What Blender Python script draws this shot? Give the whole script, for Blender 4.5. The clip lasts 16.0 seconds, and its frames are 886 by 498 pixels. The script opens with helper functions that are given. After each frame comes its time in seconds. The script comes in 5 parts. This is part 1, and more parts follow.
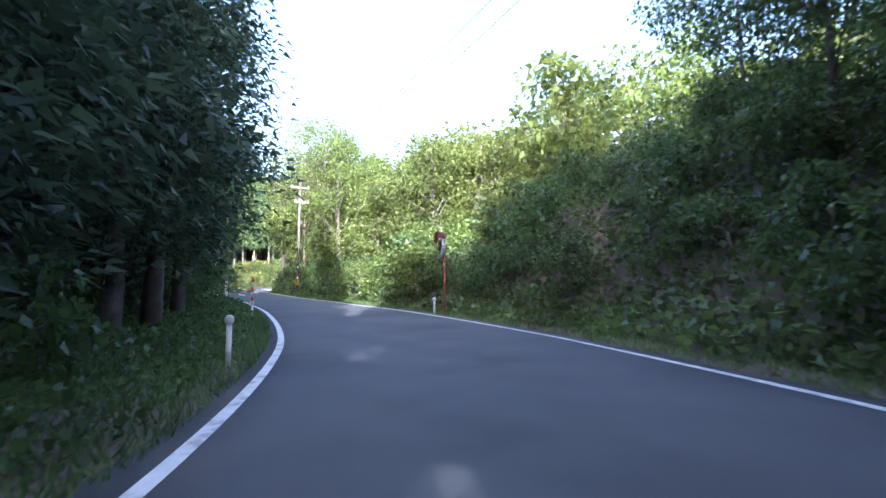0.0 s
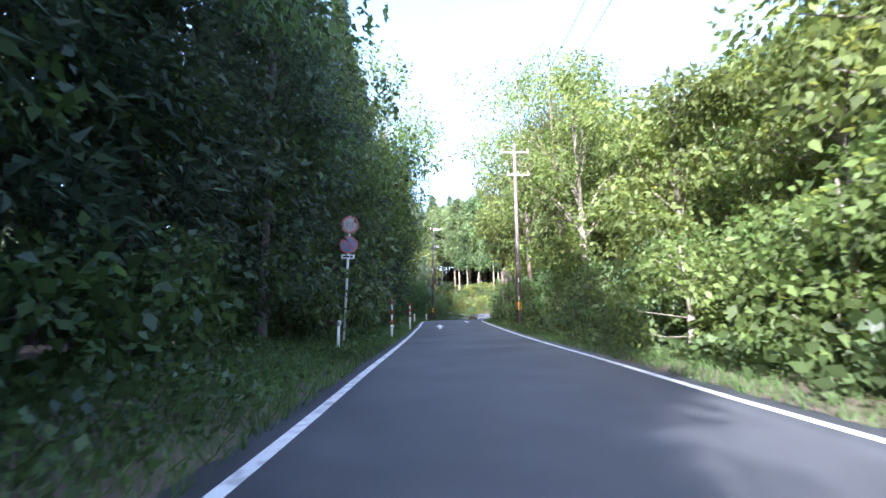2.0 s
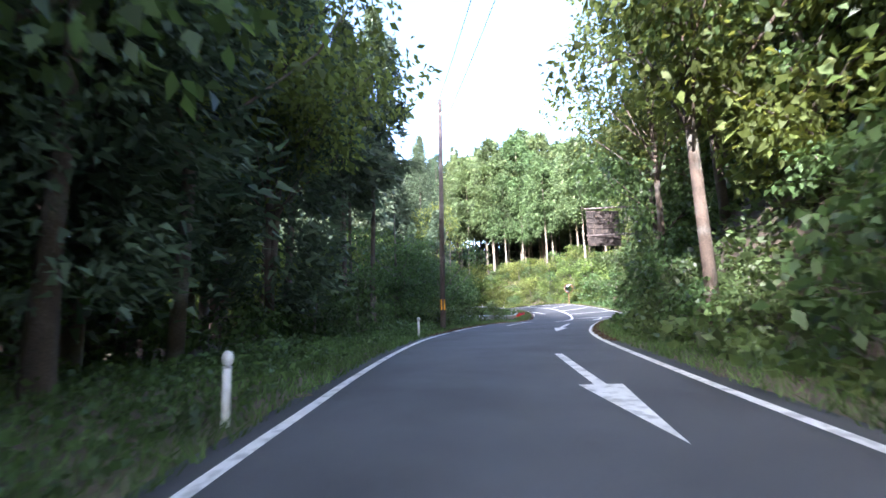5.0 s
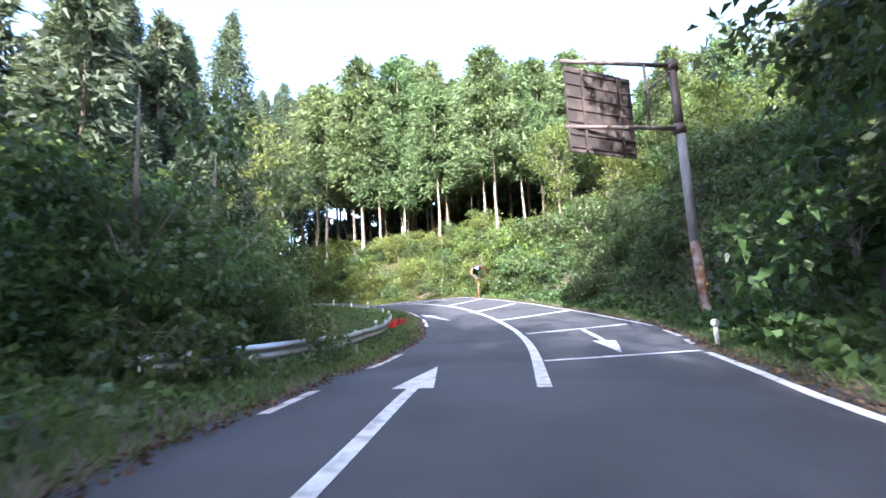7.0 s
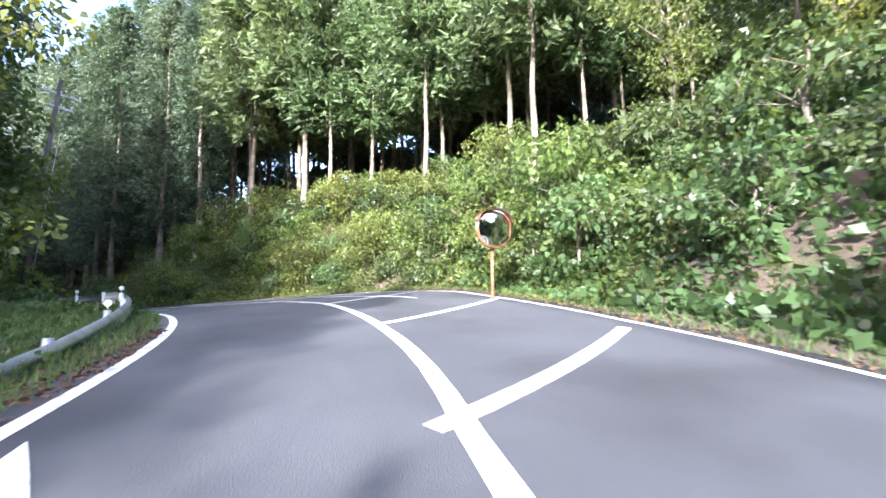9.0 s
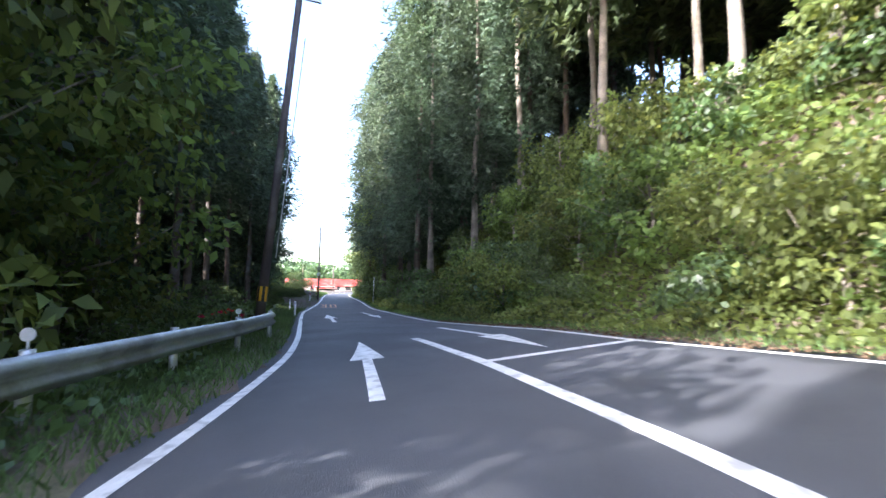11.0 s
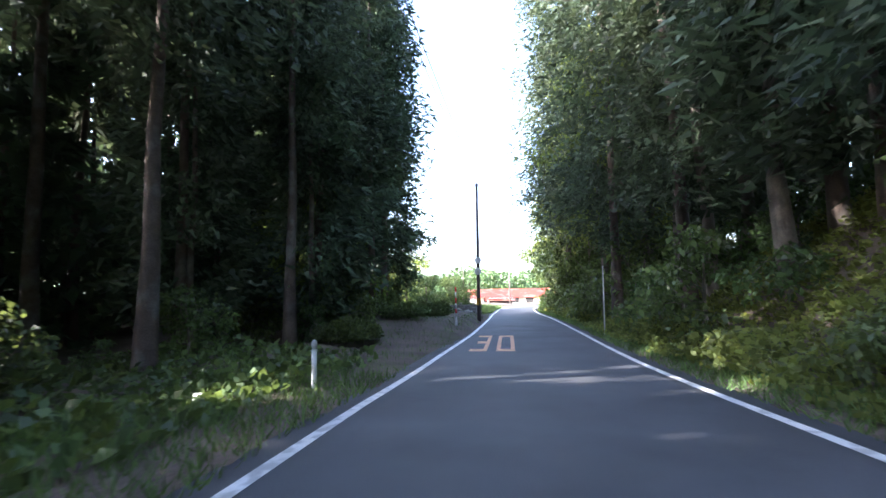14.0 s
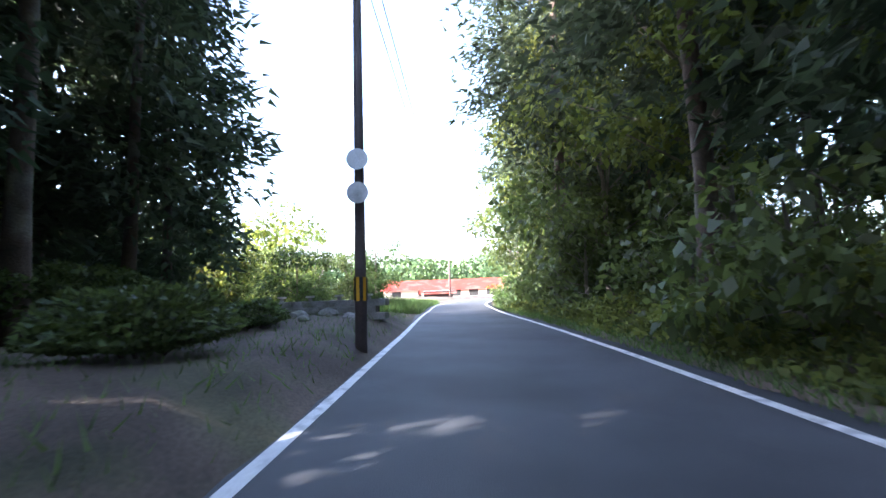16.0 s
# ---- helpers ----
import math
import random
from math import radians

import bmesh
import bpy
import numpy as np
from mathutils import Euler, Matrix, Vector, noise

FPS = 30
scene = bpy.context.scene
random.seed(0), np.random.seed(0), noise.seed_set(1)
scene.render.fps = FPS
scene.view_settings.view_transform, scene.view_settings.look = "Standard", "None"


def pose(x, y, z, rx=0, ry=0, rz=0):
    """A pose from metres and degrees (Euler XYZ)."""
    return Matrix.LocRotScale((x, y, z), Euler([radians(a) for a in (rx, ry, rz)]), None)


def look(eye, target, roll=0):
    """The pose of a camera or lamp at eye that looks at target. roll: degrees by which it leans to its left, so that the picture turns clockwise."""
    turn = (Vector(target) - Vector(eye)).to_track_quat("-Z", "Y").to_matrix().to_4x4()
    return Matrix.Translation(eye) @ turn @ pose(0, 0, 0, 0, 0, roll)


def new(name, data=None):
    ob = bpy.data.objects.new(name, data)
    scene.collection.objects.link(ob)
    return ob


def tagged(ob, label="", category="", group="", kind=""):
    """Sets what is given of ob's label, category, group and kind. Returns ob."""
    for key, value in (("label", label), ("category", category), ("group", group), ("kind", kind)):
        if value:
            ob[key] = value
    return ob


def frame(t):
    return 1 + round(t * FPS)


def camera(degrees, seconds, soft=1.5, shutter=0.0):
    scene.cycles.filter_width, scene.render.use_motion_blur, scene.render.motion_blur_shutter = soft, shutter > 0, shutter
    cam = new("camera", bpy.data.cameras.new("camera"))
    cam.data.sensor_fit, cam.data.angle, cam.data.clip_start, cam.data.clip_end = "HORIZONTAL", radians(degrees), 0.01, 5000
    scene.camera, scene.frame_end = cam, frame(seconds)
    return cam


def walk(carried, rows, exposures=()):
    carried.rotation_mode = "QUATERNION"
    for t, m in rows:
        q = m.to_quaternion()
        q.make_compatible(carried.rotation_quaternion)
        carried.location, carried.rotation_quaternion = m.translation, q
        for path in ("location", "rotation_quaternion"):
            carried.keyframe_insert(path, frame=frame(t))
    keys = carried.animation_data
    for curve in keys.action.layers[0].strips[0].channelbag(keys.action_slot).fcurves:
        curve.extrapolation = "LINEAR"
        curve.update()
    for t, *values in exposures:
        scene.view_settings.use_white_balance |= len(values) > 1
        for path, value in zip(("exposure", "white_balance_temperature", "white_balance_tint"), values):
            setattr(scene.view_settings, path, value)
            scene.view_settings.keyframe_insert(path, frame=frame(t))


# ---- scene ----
cam = camera(89.1, 16.0, 1.5, 0.14)
PATH = [
    (0, (0.000, 0.000, 1.300), (0.004, 1.988, 1.521), -1.1),
    (0.5, (-0.578, 4.813, 1.406), (-0.821, 6.785, 1.639), -0.9),
    (1, (-1.696, 9.585, 1.524), (-2.198, 11.503, 1.788), -0.4),
    (1.5, (-3.391, 14.276, 1.781), (-4.139, 16.105, 2.086), -0.6),
    (2, (-5.501, 19.049, 2.046), (-6.443, 20.780, 2.388), -1.0),
    (2.5, (-7.860, 23.781, 2.316), (-8.917, 25.440, 2.679), -1.6),
    (3, (-10.345, 28.512, 2.507), (-11.440, 30.146, 2.871), -1.5),
    (3.5, (-12.955, 33.285, 2.699), (-14.055, 34.917, 3.049), -1.8),
    (4, (-15.563, 38.058, 2.933), (-16.661, 39.697, 3.263), -1.7),
    (4.2, (-16.607, 39.967, 3.027), (-17.703, 41.608, 3.348), -1.7),
    (6.3, (-27.364, 61.261, 3.937), (-28.174, 63.071, 4.200), -2.3),
    (6.5, (-28.136, 63.399, 3.958), (-28.883, 65.236, 4.214), -2.3),
    (7, (-29.553, 68.711, 4.096), (-30.140, 70.607, 4.344), -2.8),
    (7.5, (-30.594, 73.740, 4.130), (-31.028, 75.679, 4.356), -3.2),
    (8, (-31.640, 79.350, 3.960), (-32.020, 81.302, 4.192), -1.8),
    (10.3, (-40.700, 95.850, 5.540), (-42.060, 97.314, 5.640), 0.3),
    (10.5, (-42.338, 97.203, 5.416), (-43.801, 98.562, 5.529), 0.2),
    (11, (-46.116, 99.620, 5.194), (-47.825, 100.647, 5.347), 0.6),
    (11.5, (-50.231, 101.480, 5.034), (-52.100, 102.165, 5.230), 1.1),
    (12, (-54.148, 102.914, 4.994), (-56.086, 103.349, 5.226), 1.0),
    (12.5, (-58.555, 104.334, 4.906), (-60.510, 104.663, 5.167), -0.2),
    (13, (-63.126, 105.680, 4.826), (-65.088, 105.959, 5.089), -1.3),
    (13.5, (-67.505, 106.819, 4.706), (-69.471, 107.094, 4.948), -1.5),
    (14, (-71.794, 107.985, 4.672), (-73.760, 108.291, 4.882), -1.2),
    (14.5, (-76.255, 109.296, 4.486), (-78.210, 109.671, 4.678), -0.9),
    (15, (-80.797, 110.570, 4.305), (-82.737, 111.019, 4.489), -0.7),
    (15.5, (-85.323, 112.034, 4.232), (-87.245, 112.554, 4.412), -1.4),
    (16, (-89.885, 113.371, 4.240), (-91.794, 113.940, 4.420), -2.2),
]
walk(cam, [(t, look(eye, target, roll)) for t, eye, target, roll in PATH], [(0, 2.2, 5350, 19), (2.5, 2.18, 5400, 19), (4, 2.25, 5450, 19), (6.5, 2.1, 5550, 19), (8, 2.05, 5550, 19), (10.5, 2.12, 5650, 18), (12.5, 2.6, 5650, 18), (14, 2.6, 5750, 18), (15, 2.65, 5750, 18), (16, 2.5, 5750, 18)])

# ---- world and light ----
SUN_ELEVATION, SUN_FROM = radians(25.5), Vector((0.10, -1.0, 0)).normalized()
world = bpy.data.worlds.new("sky")
scene.world = world
world.use_nodes = True
_n, _l = world.node_tree.nodes, world.node_tree.links
_sky = _n.new("ShaderNodeTexSky")
_sky.sky_type, _sky.sun_disc = "NISHITA", False
_sky.sun_elevation, _sky.sun_rotation = SUN_ELEVATION, math.atan2(SUN_FROM.x, SUN_FROM.y)
_sky.air_density, _sky.dust_density, _sky.ozone_density = 1.0, 4.0, 0.7
_l.new(_sky.outputs[0], _n["Background"].inputs[0])
_n["Background"].inputs[1].default_value = 0.25
sun = new("sun", bpy.data.lights.new("sun", "SUN"))
sun.data.energy, sun.data.angle, sun.data.color = 5.0, radians(0.6), (1.0, 0.93, 0.80)
_to_sun = SUN_FROM * math.cos(SUN_ELEVATION) + Vector((0, 0, math.sin(SUN_ELEVATION)))
sun.matrix_world = look(_to_sun * 60, (0, 0, 0))

# ---- materials ----


def material(name, colour, rough=0.8, metal=0.0, spread=0.25, scale=6.0, fine=60.0, bump=0.15, second=None, mask=2.0, island=False):
    """A surface with a base colour that varies at two scales, stains of a second colour, and fine relief."""
    m = bpy.data.materials.new(name)
    m.use_nodes = True
    nt = m.node_tree
    N, L = nt.nodes, nt.links
    b = N["Principled BSDF"]
    geo = N.new("ShaderNodeNewGeometry")

    def tex(s, detail=5.0):
        t = N.new("ShaderNodeTexNoise")
        t.inputs["Scale"].default_value, t.inputs["Detail"].default_value = s, detail
        L.new(geo.outputs["Position"], t.inputs["Vector"])
        return t

    def mix(kind, fac, a, c):
        x = N.new("ShaderNodeMix")
        x.data_type, x.blend_type = "RGBA", kind
        for key, v in ((0, fac), (6, a), (7, c)):
            if hasattr(v, "is_linked"):
                L.new(v, x.inputs[key])
            else:
                x.inputs[key].default_value = v
        return x.outputs[2]

    big, small = tex(scale), tex(fine, 3.0)
    ramp = N.new("ShaderNodeMapRange")
    ramp.inputs[1].default_value, ramp.inputs[2].default_value = 0.3, 0.7
    ramp.inputs[3].default_value, ramp.inputs[4].default_value = 1 - spread, 1 + spread
    L.new(big.outputs[0], ramp.inputs[0])
    ramp2 = N.new("ShaderNodeMapRange")
    ramp2.inputs[1].default_value, ramp2.inputs[2].default_value = 0.3, 0.7
    ramp2.inputs[3].default_value, ramp2.inputs[4].default_value = 1 - spread * 0.7, 1 + spread * 0.7
    L.new(small.outputs[0], ramp2.inputs[0])
    mul = N.new("ShaderNodeMath")
    mul.operation = "MULTIPLY"
    L.new(ramp.outputs[0], mul.inputs[0])
    L.new(ramp2.outputs[0], mul.inputs[1])
    base = (*colour, 1)
    if second:
        stain = tex(mask, 6.0)
        r3 = N.new("ShaderNodeMapRange")
        r3.inputs[1].default_value, r3.inputs[2].default_value = 0.5, 0.62
        L.new(stain.outputs[0], r3.inputs[0])
        base = mix("MIX", r3.outputs[0], base, (*second, 1))
    hsv = N.new("ShaderNodeHueSaturation")
    if hasattr(base, "is_linked"):
        L.new(base, hsv.inputs["Color"])
    else:
        hsv.inputs["Color"].default_value = base
    if island:
        isl = N.new("ShaderNodeMapRange")
        isl.inputs[3].default_value, isl.inputs[4].default_value = 0.55, 1.5
        L.new(geo.outputs["Random Per Island"], isl.inputs[0])
        m2 = N.new("ShaderNodeMath")
        m2.operation = "MULTIPLY"
        L.new(mul.outputs[0], m2.inputs[0])
        L.new(isl.outputs[0], m2.inputs[1])
        mul = m2
    L.new(mul.outputs[0], hsv.inputs["Value"])
    L.new(hsv.outputs[0], b.inputs["Base Color"])
    b.inputs["Roughness"].default_value, b.inputs["Metallic"].default_value = rough, metal
    if bump:
        bp = N.new("ShaderNodeBump")
        bp.inputs["Strength"].default_value, bp.inputs["Distance"].default_value = bump, 0.02
        L.new(small.outputs[0], bp.inputs["Height"])
        L.new(bp.outputs[0], b.inputs["Normal"])
    return m


def leaf_material(name, colour, through_colour, rough=0.5, see=0.35):
    """Leaves: matt green with light shining through, each leaf and each plant a little different."""
    m = bpy.data.materials.new(name)
    m.use_nodes = True
    N, L = m.node_tree.nodes, m.node_tree.links
    b = N["Principled BSDF"]
    geo, info = N.new("ShaderNodeNewGeometry"), N.new("ShaderNodeObjectInfo")
    add = N.new("ShaderNodeMapRange")
    add.inputs[3].default_value, add.inputs[4].default_value = 0.5, 1.5
    L.new(geo.outputs["Random Per Island"], add.inputs[0])
    plant = N.new("ShaderNodeMapRange")
    plant.inputs[3].default_value, plant.inputs[4].default_value = 0.475, 0.52
    L.new(info.outputs["Random"], plant.inputs[0])
    patch = N.new("ShaderNodeTexNoise")
    patch.inputs["Scale"].default_value = 0.35
    L.new(geo.outputs["Position"], patch.inputs["Vector"])
    pr = N.new("ShaderNodeMapRange")
    pr.inputs[1].default_value, pr.inputs[2].default_value = 0.3, 0.7
    pr.inputs[3].default_value, pr.inputs[4].default_value = 0.65, 1.35
    L.new(patch.outputs[0], pr.inputs[0])
    val = N.new("ShaderNodeMath")
    val.operation = "MULTIPLY"
    L.new(add.outputs[0], val.inputs[0])
    L.new(pr.outputs[0], val.inputs[1])
    out = []
    for c in (colour, through_colour):
        h = N.new("ShaderNodeHueSaturation")
        h.inputs["Color"].default_value = (*c, 1)
        L.new(plant.outputs[0], h.inputs["Hue"])
        L.new(val.outputs[0], h.inputs["Value"])
        out.append(h.outputs[0])
    L.new(out[0], b.inputs["Base Color"])
    b.inputs["Roughness"].default_value = rough
    b.inputs["Specular IOR Level"].default_value = 0.35
    t = N.new("ShaderNodeBsdfTranslucent")
    L.new(out[1], t.inputs["Color"])
    mx = N.new("ShaderNodeMixShader")
    mx.inputs[0].default_value = see
    L.new(b.outputs[0], mx.inputs[1])
    L.new(t.outputs[0], mx.inputs[2])
    L.new(mx.outputs[0], N["Material Output"].inputs["Surface"])
    return m


ASPHALT = material("asphalt", (0.075, 0.078, 0.085), 0.75, spread=0.18, scale=0.6, fine=90, bump=0.5, second=(0.055, 0.057, 0.062), mask=0.35)
PAINT = material("road_paint", (0.72, 0.72, 0.70), 0.6, spread=0.12, scale=3, fine=40, second=(0.45, 0.45, 0.44), mask=5.0)
WORN_PAINT = material("worn_road_paint", (0.66, 0.60, 0.56), 0.7, spread=0.15, scale=3, fine=40, second=(0.3, 0.26, 0.22), mask=4.0)
ORANGE_PAINT = material("orange_road_paint", (0.62, 0.30, 0.13), 0.65, spread=0.15, scale=3, fine=40, second=(0.40, 0.20, 0.10), mask=5.0)
SOIL = material("forest_floor", (0.105, 0.078, 0.058), 0.95, spread=0.4, scale=0.8, fine=25, bump=0.8, second=(0.085, 0.078, 0.042), mask=0.6)
BARK = material("cedar_bark", (0.11, 0.08, 0.062), 0.9, spread=0.35, scale=2.5, fine=30, bump=0.9, second=(0.16, 0.145, 0.125), mask=1.2)
PALE_BARK = material("pale_bark", (0.21, 0.18, 0.145), 0.9, spread=0.3, scale=2.5, fine=30, bump=0.8, second=(0.13, 0.115, 0.09), mask=1.5)
CEDAR = leaf_material("cedar_foliage", (0.074, 0.108, 0.064), (0.12, 0.165, 0.075), 0.6, 0.3)
CYPRESS = leaf_material("cypress_foliage", (0.082, 0.125, 0.052), (0.17, 0.23, 0.07), 0.6, 0.3)
BROAD = leaf_material("broad_foliage", (0.100, 0.140, 0.040), (0.30, 0.35, 0.07), 0.6, 0.42)
BANK = leaf_material("bank_foliage", (0.074, 0.116, 0.044), (0.19, 0.26, 0.06), 0.42, 0.35)
GRASS = leaf_material("grass_blades", (0.085, 0.140, 0.042), (0.19, 0.27, 0.065), 0.6, 0.35)
HILL = leaf_material("far_foliage", (0.06, 0.11, 0.04), (0.12, 0.18, 0.05), 0.8, 0.2)
POLE_DARK = material("weathered_pole", (0.11, 0.085, 0.080), 0.7, spread=0.2, scale=1.5, fine=30, second=(0.17, 0.14, 0.13), mask=1.0)
POLE_GREY = material("concrete_pole", (0.30, 0.30, 0.31), 0.7, spread=0.15, scale=2, fine=40)
STEEL = material("galvanised_steel", (0.52, 0.54, 0.55), 0.42, 0.7, spread=0.15, scale=2, fine=30, bump=0.05, second=(0.36, 0.36, 0.36), mask=1.5)
RUST = material("rusty_steel", (0.26, 0.13, 0.07), 0.85, 0.2, spread=0.3, scale=4, fine=40, bump=0.3, second=(0.34, 0.30, 0.27), mask=2.0)
PANEL_BACK = material("panel_back", (0.050, 0.040, 0.037), 0.8, 0.1, spread=0.25, scale=2, fine=30, bump=0.2, second=(0.075, 0.058, 0.05), mask=2.0)
WHITE = material("white_plastic", (0.74, 0.74, 0.72), 0.5, spread=0.08, scale=5, fine=60, second=(0.58, 0.57, 0.53), mask=4.0)
RED = material("red_reflective", (0.55, 0.02, 0.03), 0.4, spread=0.1, scale=5, fine=60)
YELLOW = material("yellow_sheet", (0.70, 0.36, 0.02), 0.5, spread=0.1, scale=5, fine=60)
BLACK = material("black_sheet", (0.02, 0.02, 0.02), 0.5, spread=0.2, scale=5, fine=60)
BLUE = material("blue_reflective", (0.05, 0.10, 0.38), 0.4, spread=0.1, scale=5, fine=60)
ORANGE = material("orange_steel", (0.62, 0.15, 0.03), 0.5, spread=0.15, scale=5, fine=60, second=(0.40, 0.14, 0.06), mask=3.0)
MIRROR = material("mirror_face", (0.75, 0.77, 0.78), 0.04, 1.0, spread=0.02, bump=0)
CABLE = material("black_cable", (0.02, 0.02, 0.02), 0.6, bump=0)
ROOF_RED = material("red_roof", (0.52, 0.09, 0.06), 0.5, spread=0.12, scale=0.8, fine=20, second=(0.60, 0.22, 0.17), mask=0.6)
PLASTER = material("plaster", (0.55, 0.50, 0.44), 0.85, spread=0.12, scale=1.0, fine=20)
STONE = material("grey_stone", (0.28, 0.27, 0.25), 0.85, spread=0.3, scale=3, fine=30, bump=0.5, second=(0.16, 0.17, 0.12), mask=2.0)
RED_PETAL = leaf_material("red_petals", (0.55, 0.015, 0.03), (0.5, 0.02, 0.03), 0.5, 0.3)

# ---- the lie of the land: one reference line along the road, with lateral offsets to its left (+) and right (-) ----
# The first four points are an invented, unseen bend that makes room for shade trees.
LINE = [(-24.0, -25.0, -0.81), (-14.5, -23.0, -0.60), (-6.0, -18.0, -0.38), (-0.8, -9.9, -0.17), (0.0, 0.0, 0.05), (-1.8, 9.8, 0.31), (-5.5, 19.1, 0.80), (-10.1, 28.0, 1.24), (-14.9, 36.8, 1.62), (-19.7, 45.5, 2.07), (-24.4, 54.4, 2.49), (-28.2, 63.6, 2.72), (-30.5, 73.3, 2.95), (-33.0, 83.0, 3.02), (-37.4, 91.9, 3.82), (-44.6, 98.7, 4.03), (-53.7, 102.8, 3.74), (-63.3, 105.7, 3.56), (-72.9, 108.3, 3.36), (-82.5, 111.1, 3.03), (-92.1, 114.0, 3.00), (-101.7, 116.8, 3.03), (-116.1, 121.1, 2.95), (-130.2, 126.4, 2.92), (-147.0, 136.5, 2.88)]
STATIONS = [*range(-40, 171, 10), 185, 200, 220]


def smooth_line():
    pts = np.array(LINE)
    pts = np.vstack([2 * pts[0] - pts[1], pts, 2 * pts[-1] - pts[-2]])
    out = []
    for i in range(1, len(pts) - 2):
        p0, p1, p2, p3 = pts[i - 1 : i + 3]
        n = 40
        for k in range(n):
            u = k / n
            out.append(0.5 * (2 * p1 + (p2 - p0) * u + (2 * p0 - 5 * p1 + 4 * p2 - p3) * u**2 + (3 * p1 - p0 - 3 * p2 + p3) * u**3))
    return np.array([*out, pts[-2]])


REF = smooth_line()
ALONG = np.concatenate([[0], np.cumsum(np.hypot(*np.diff(REF[:, :2], axis=0).T))])
_at = [np.argmin(((REF[:, :2] - p[:2]) ** 2).sum(1)) for p in np.array(LINE)]
ALONG = np.interp(np.arange(len(REF)), _at, STATIONS)
TANGENT = np.gradient(REF[:, :2], axis=0)
TANGENT /= np.linalg.norm(TANGENT, axis=1)[:, None]
LEFT_AT = ((-40, 1.6), (10, 1.65), (20, 1.72), (30, 1.8), (50, 1.82), (58, 2.05), (68, 2.7), (75, 2.95), (80, 2.7), (85, 2.2), (88, 1.98), (91, 1.55), (95, 1.42), (104, 1.65), (112, 1.82), (120, 1.68), (126, 1.75), (133, 1.95), (145, 2.0), (152, 1.82), (158, 1.5), (163, 1.34), (170, 1.12), (185, 0.95), (220, 1.4))
RIGHT_AT = ((-40, -4.8), (10, -4.8), (15, -4.45), (20, -4.0), (26, -3.5), (34, -3.22), (42, -3.12), (60, -3.05), (75, -3.1), (80, -3.3), (85, -4.3), (88, -5.4), (91, -6.25), (96, -6.0), (101, -5.8), (105, -6.0), (109, -6.4), (112.5, -6.25), (115.5, -5.3), (119, -4.5), (123.3, -3.9), (127.5, -3.5), (132, -3.4), (137, -3.1), (150, -3.15), (166, -3.2), (178, -3.1), (185, -3.05), (220, -3.0))
_la, _ra = np.array(LEFT_AT), np.array(RIGHT_AT)


def left_edge(s):
    return np.interp(s, _la[:, 0], _la[:, 1])


def right_edge(s):
    return np.interp(s, _ra[:, 0], _ra[:, 1])


def cant(s, lat):
    """How the road leans and lifts through the bend: its outer side, to the right, lies higher."""
    return np.interp(s, (98, 108, 120, 131), (0.0, 0.13, 0.13, 0.0)) - np.clip(lat, -7.5, 2.5) * np.interp(s, (98, 107, 122, 132), (0.0, 0.075, 0.075, 0.0))


def place(s, lat, up=0.0):
    """World place at a station and an offset to the left of the reference line, up metres over the road there."""
    s = np.asarray(s, float)
    up = up + cant(s, lat)
    x, y, z = (np.interp(s, ALONG, REF[:, i]) for i in range(3))
    tx, ty = np.interp(s, ALONG, TANGENT[:, 0]), np.interp(s, ALONG, TANGENT[:, 1])
    n = np.hypot(tx, ty)
    return np.stack([x - ty / n * lat, y + tx / n * lat, z + up], -1)


def heading(s):
    tx, ty = np.interp(s, ALONG, TANGENT[:, 0]), np.interp(s, ALONG, TANGENT[:, 1])
    return math.degrees(math.atan2(-tx, ty))


def stations(xy):
    """Station, offset and road height for many places at once."""
    xy = np.atleast_2d(xy)[:, :2]
    ks = np.concatenate([np.argmin(((REF[None, ::2, :2] - part[:, None]) ** 2).sum(-1), 1) for part in np.array_split(xy, max(1, len(xy) // 4000))]) * 2
    d = xy - REF[ks, :2]
    t = TANGENT[ks]
    return ALONG[ks] + (d * t).sum(1), -d[:, 0] * t[:, 1] + d[:, 1] * t[:, 0], REF[ks, 2]


# right bank: station, height of its top, run of the slope; left side: rise of the ground far off
BANK_RIGHT = ((-40, 7, 9), (15, 7, 9), (22, 4, 8), (32, 2.0, 8), (45, 2.5, 6), (60, 4.5, 6), (72, 7.5, 6), (92, 7, 6), (101, 5, 6), (107, 4.3, 4), (112, 4.4, 3.0), (122, 4.8, 3.0), (130, 5.5, 5), (142, 5, 6), (155, 3, 6), (166, 1.5, 6), (176, 0.4, 6), (220, 0.0, 6))
HILL_RIGHT = ((-40, 0.45), (20, 0.4), (45, 0.25), (70, 0.4), (95, 0.42), (102, 0.32), (110, 0.28), (130, 0.15), (150, 0.08), (165, 0.02), (220, 0.0))
FALL_LEFT = ((-40, 0.0), (60, -0.02), (74, -0.08), (84, -0.22), (100, -0.2), (112, -0.08), (125, -0.02), (220, 0.0))
_br, _hr, _fl = np.array(BANK_RIGHT), np.array(HILL_RIGHT), np.array(FALL_LEFT)


def waves(x, y, size, seed):
    a, b, c = (math.sin(seed * k) * 6 for k in (1.3, 2.7, 4.1))
    return (np.sin(x / size + a + 0.8 * np.sin(y / size * 1.3 + b)) + np.sin(y / size * 0.9 + c + 0.9 * np.sin(x / size * 0.7 + a))) * 0.5


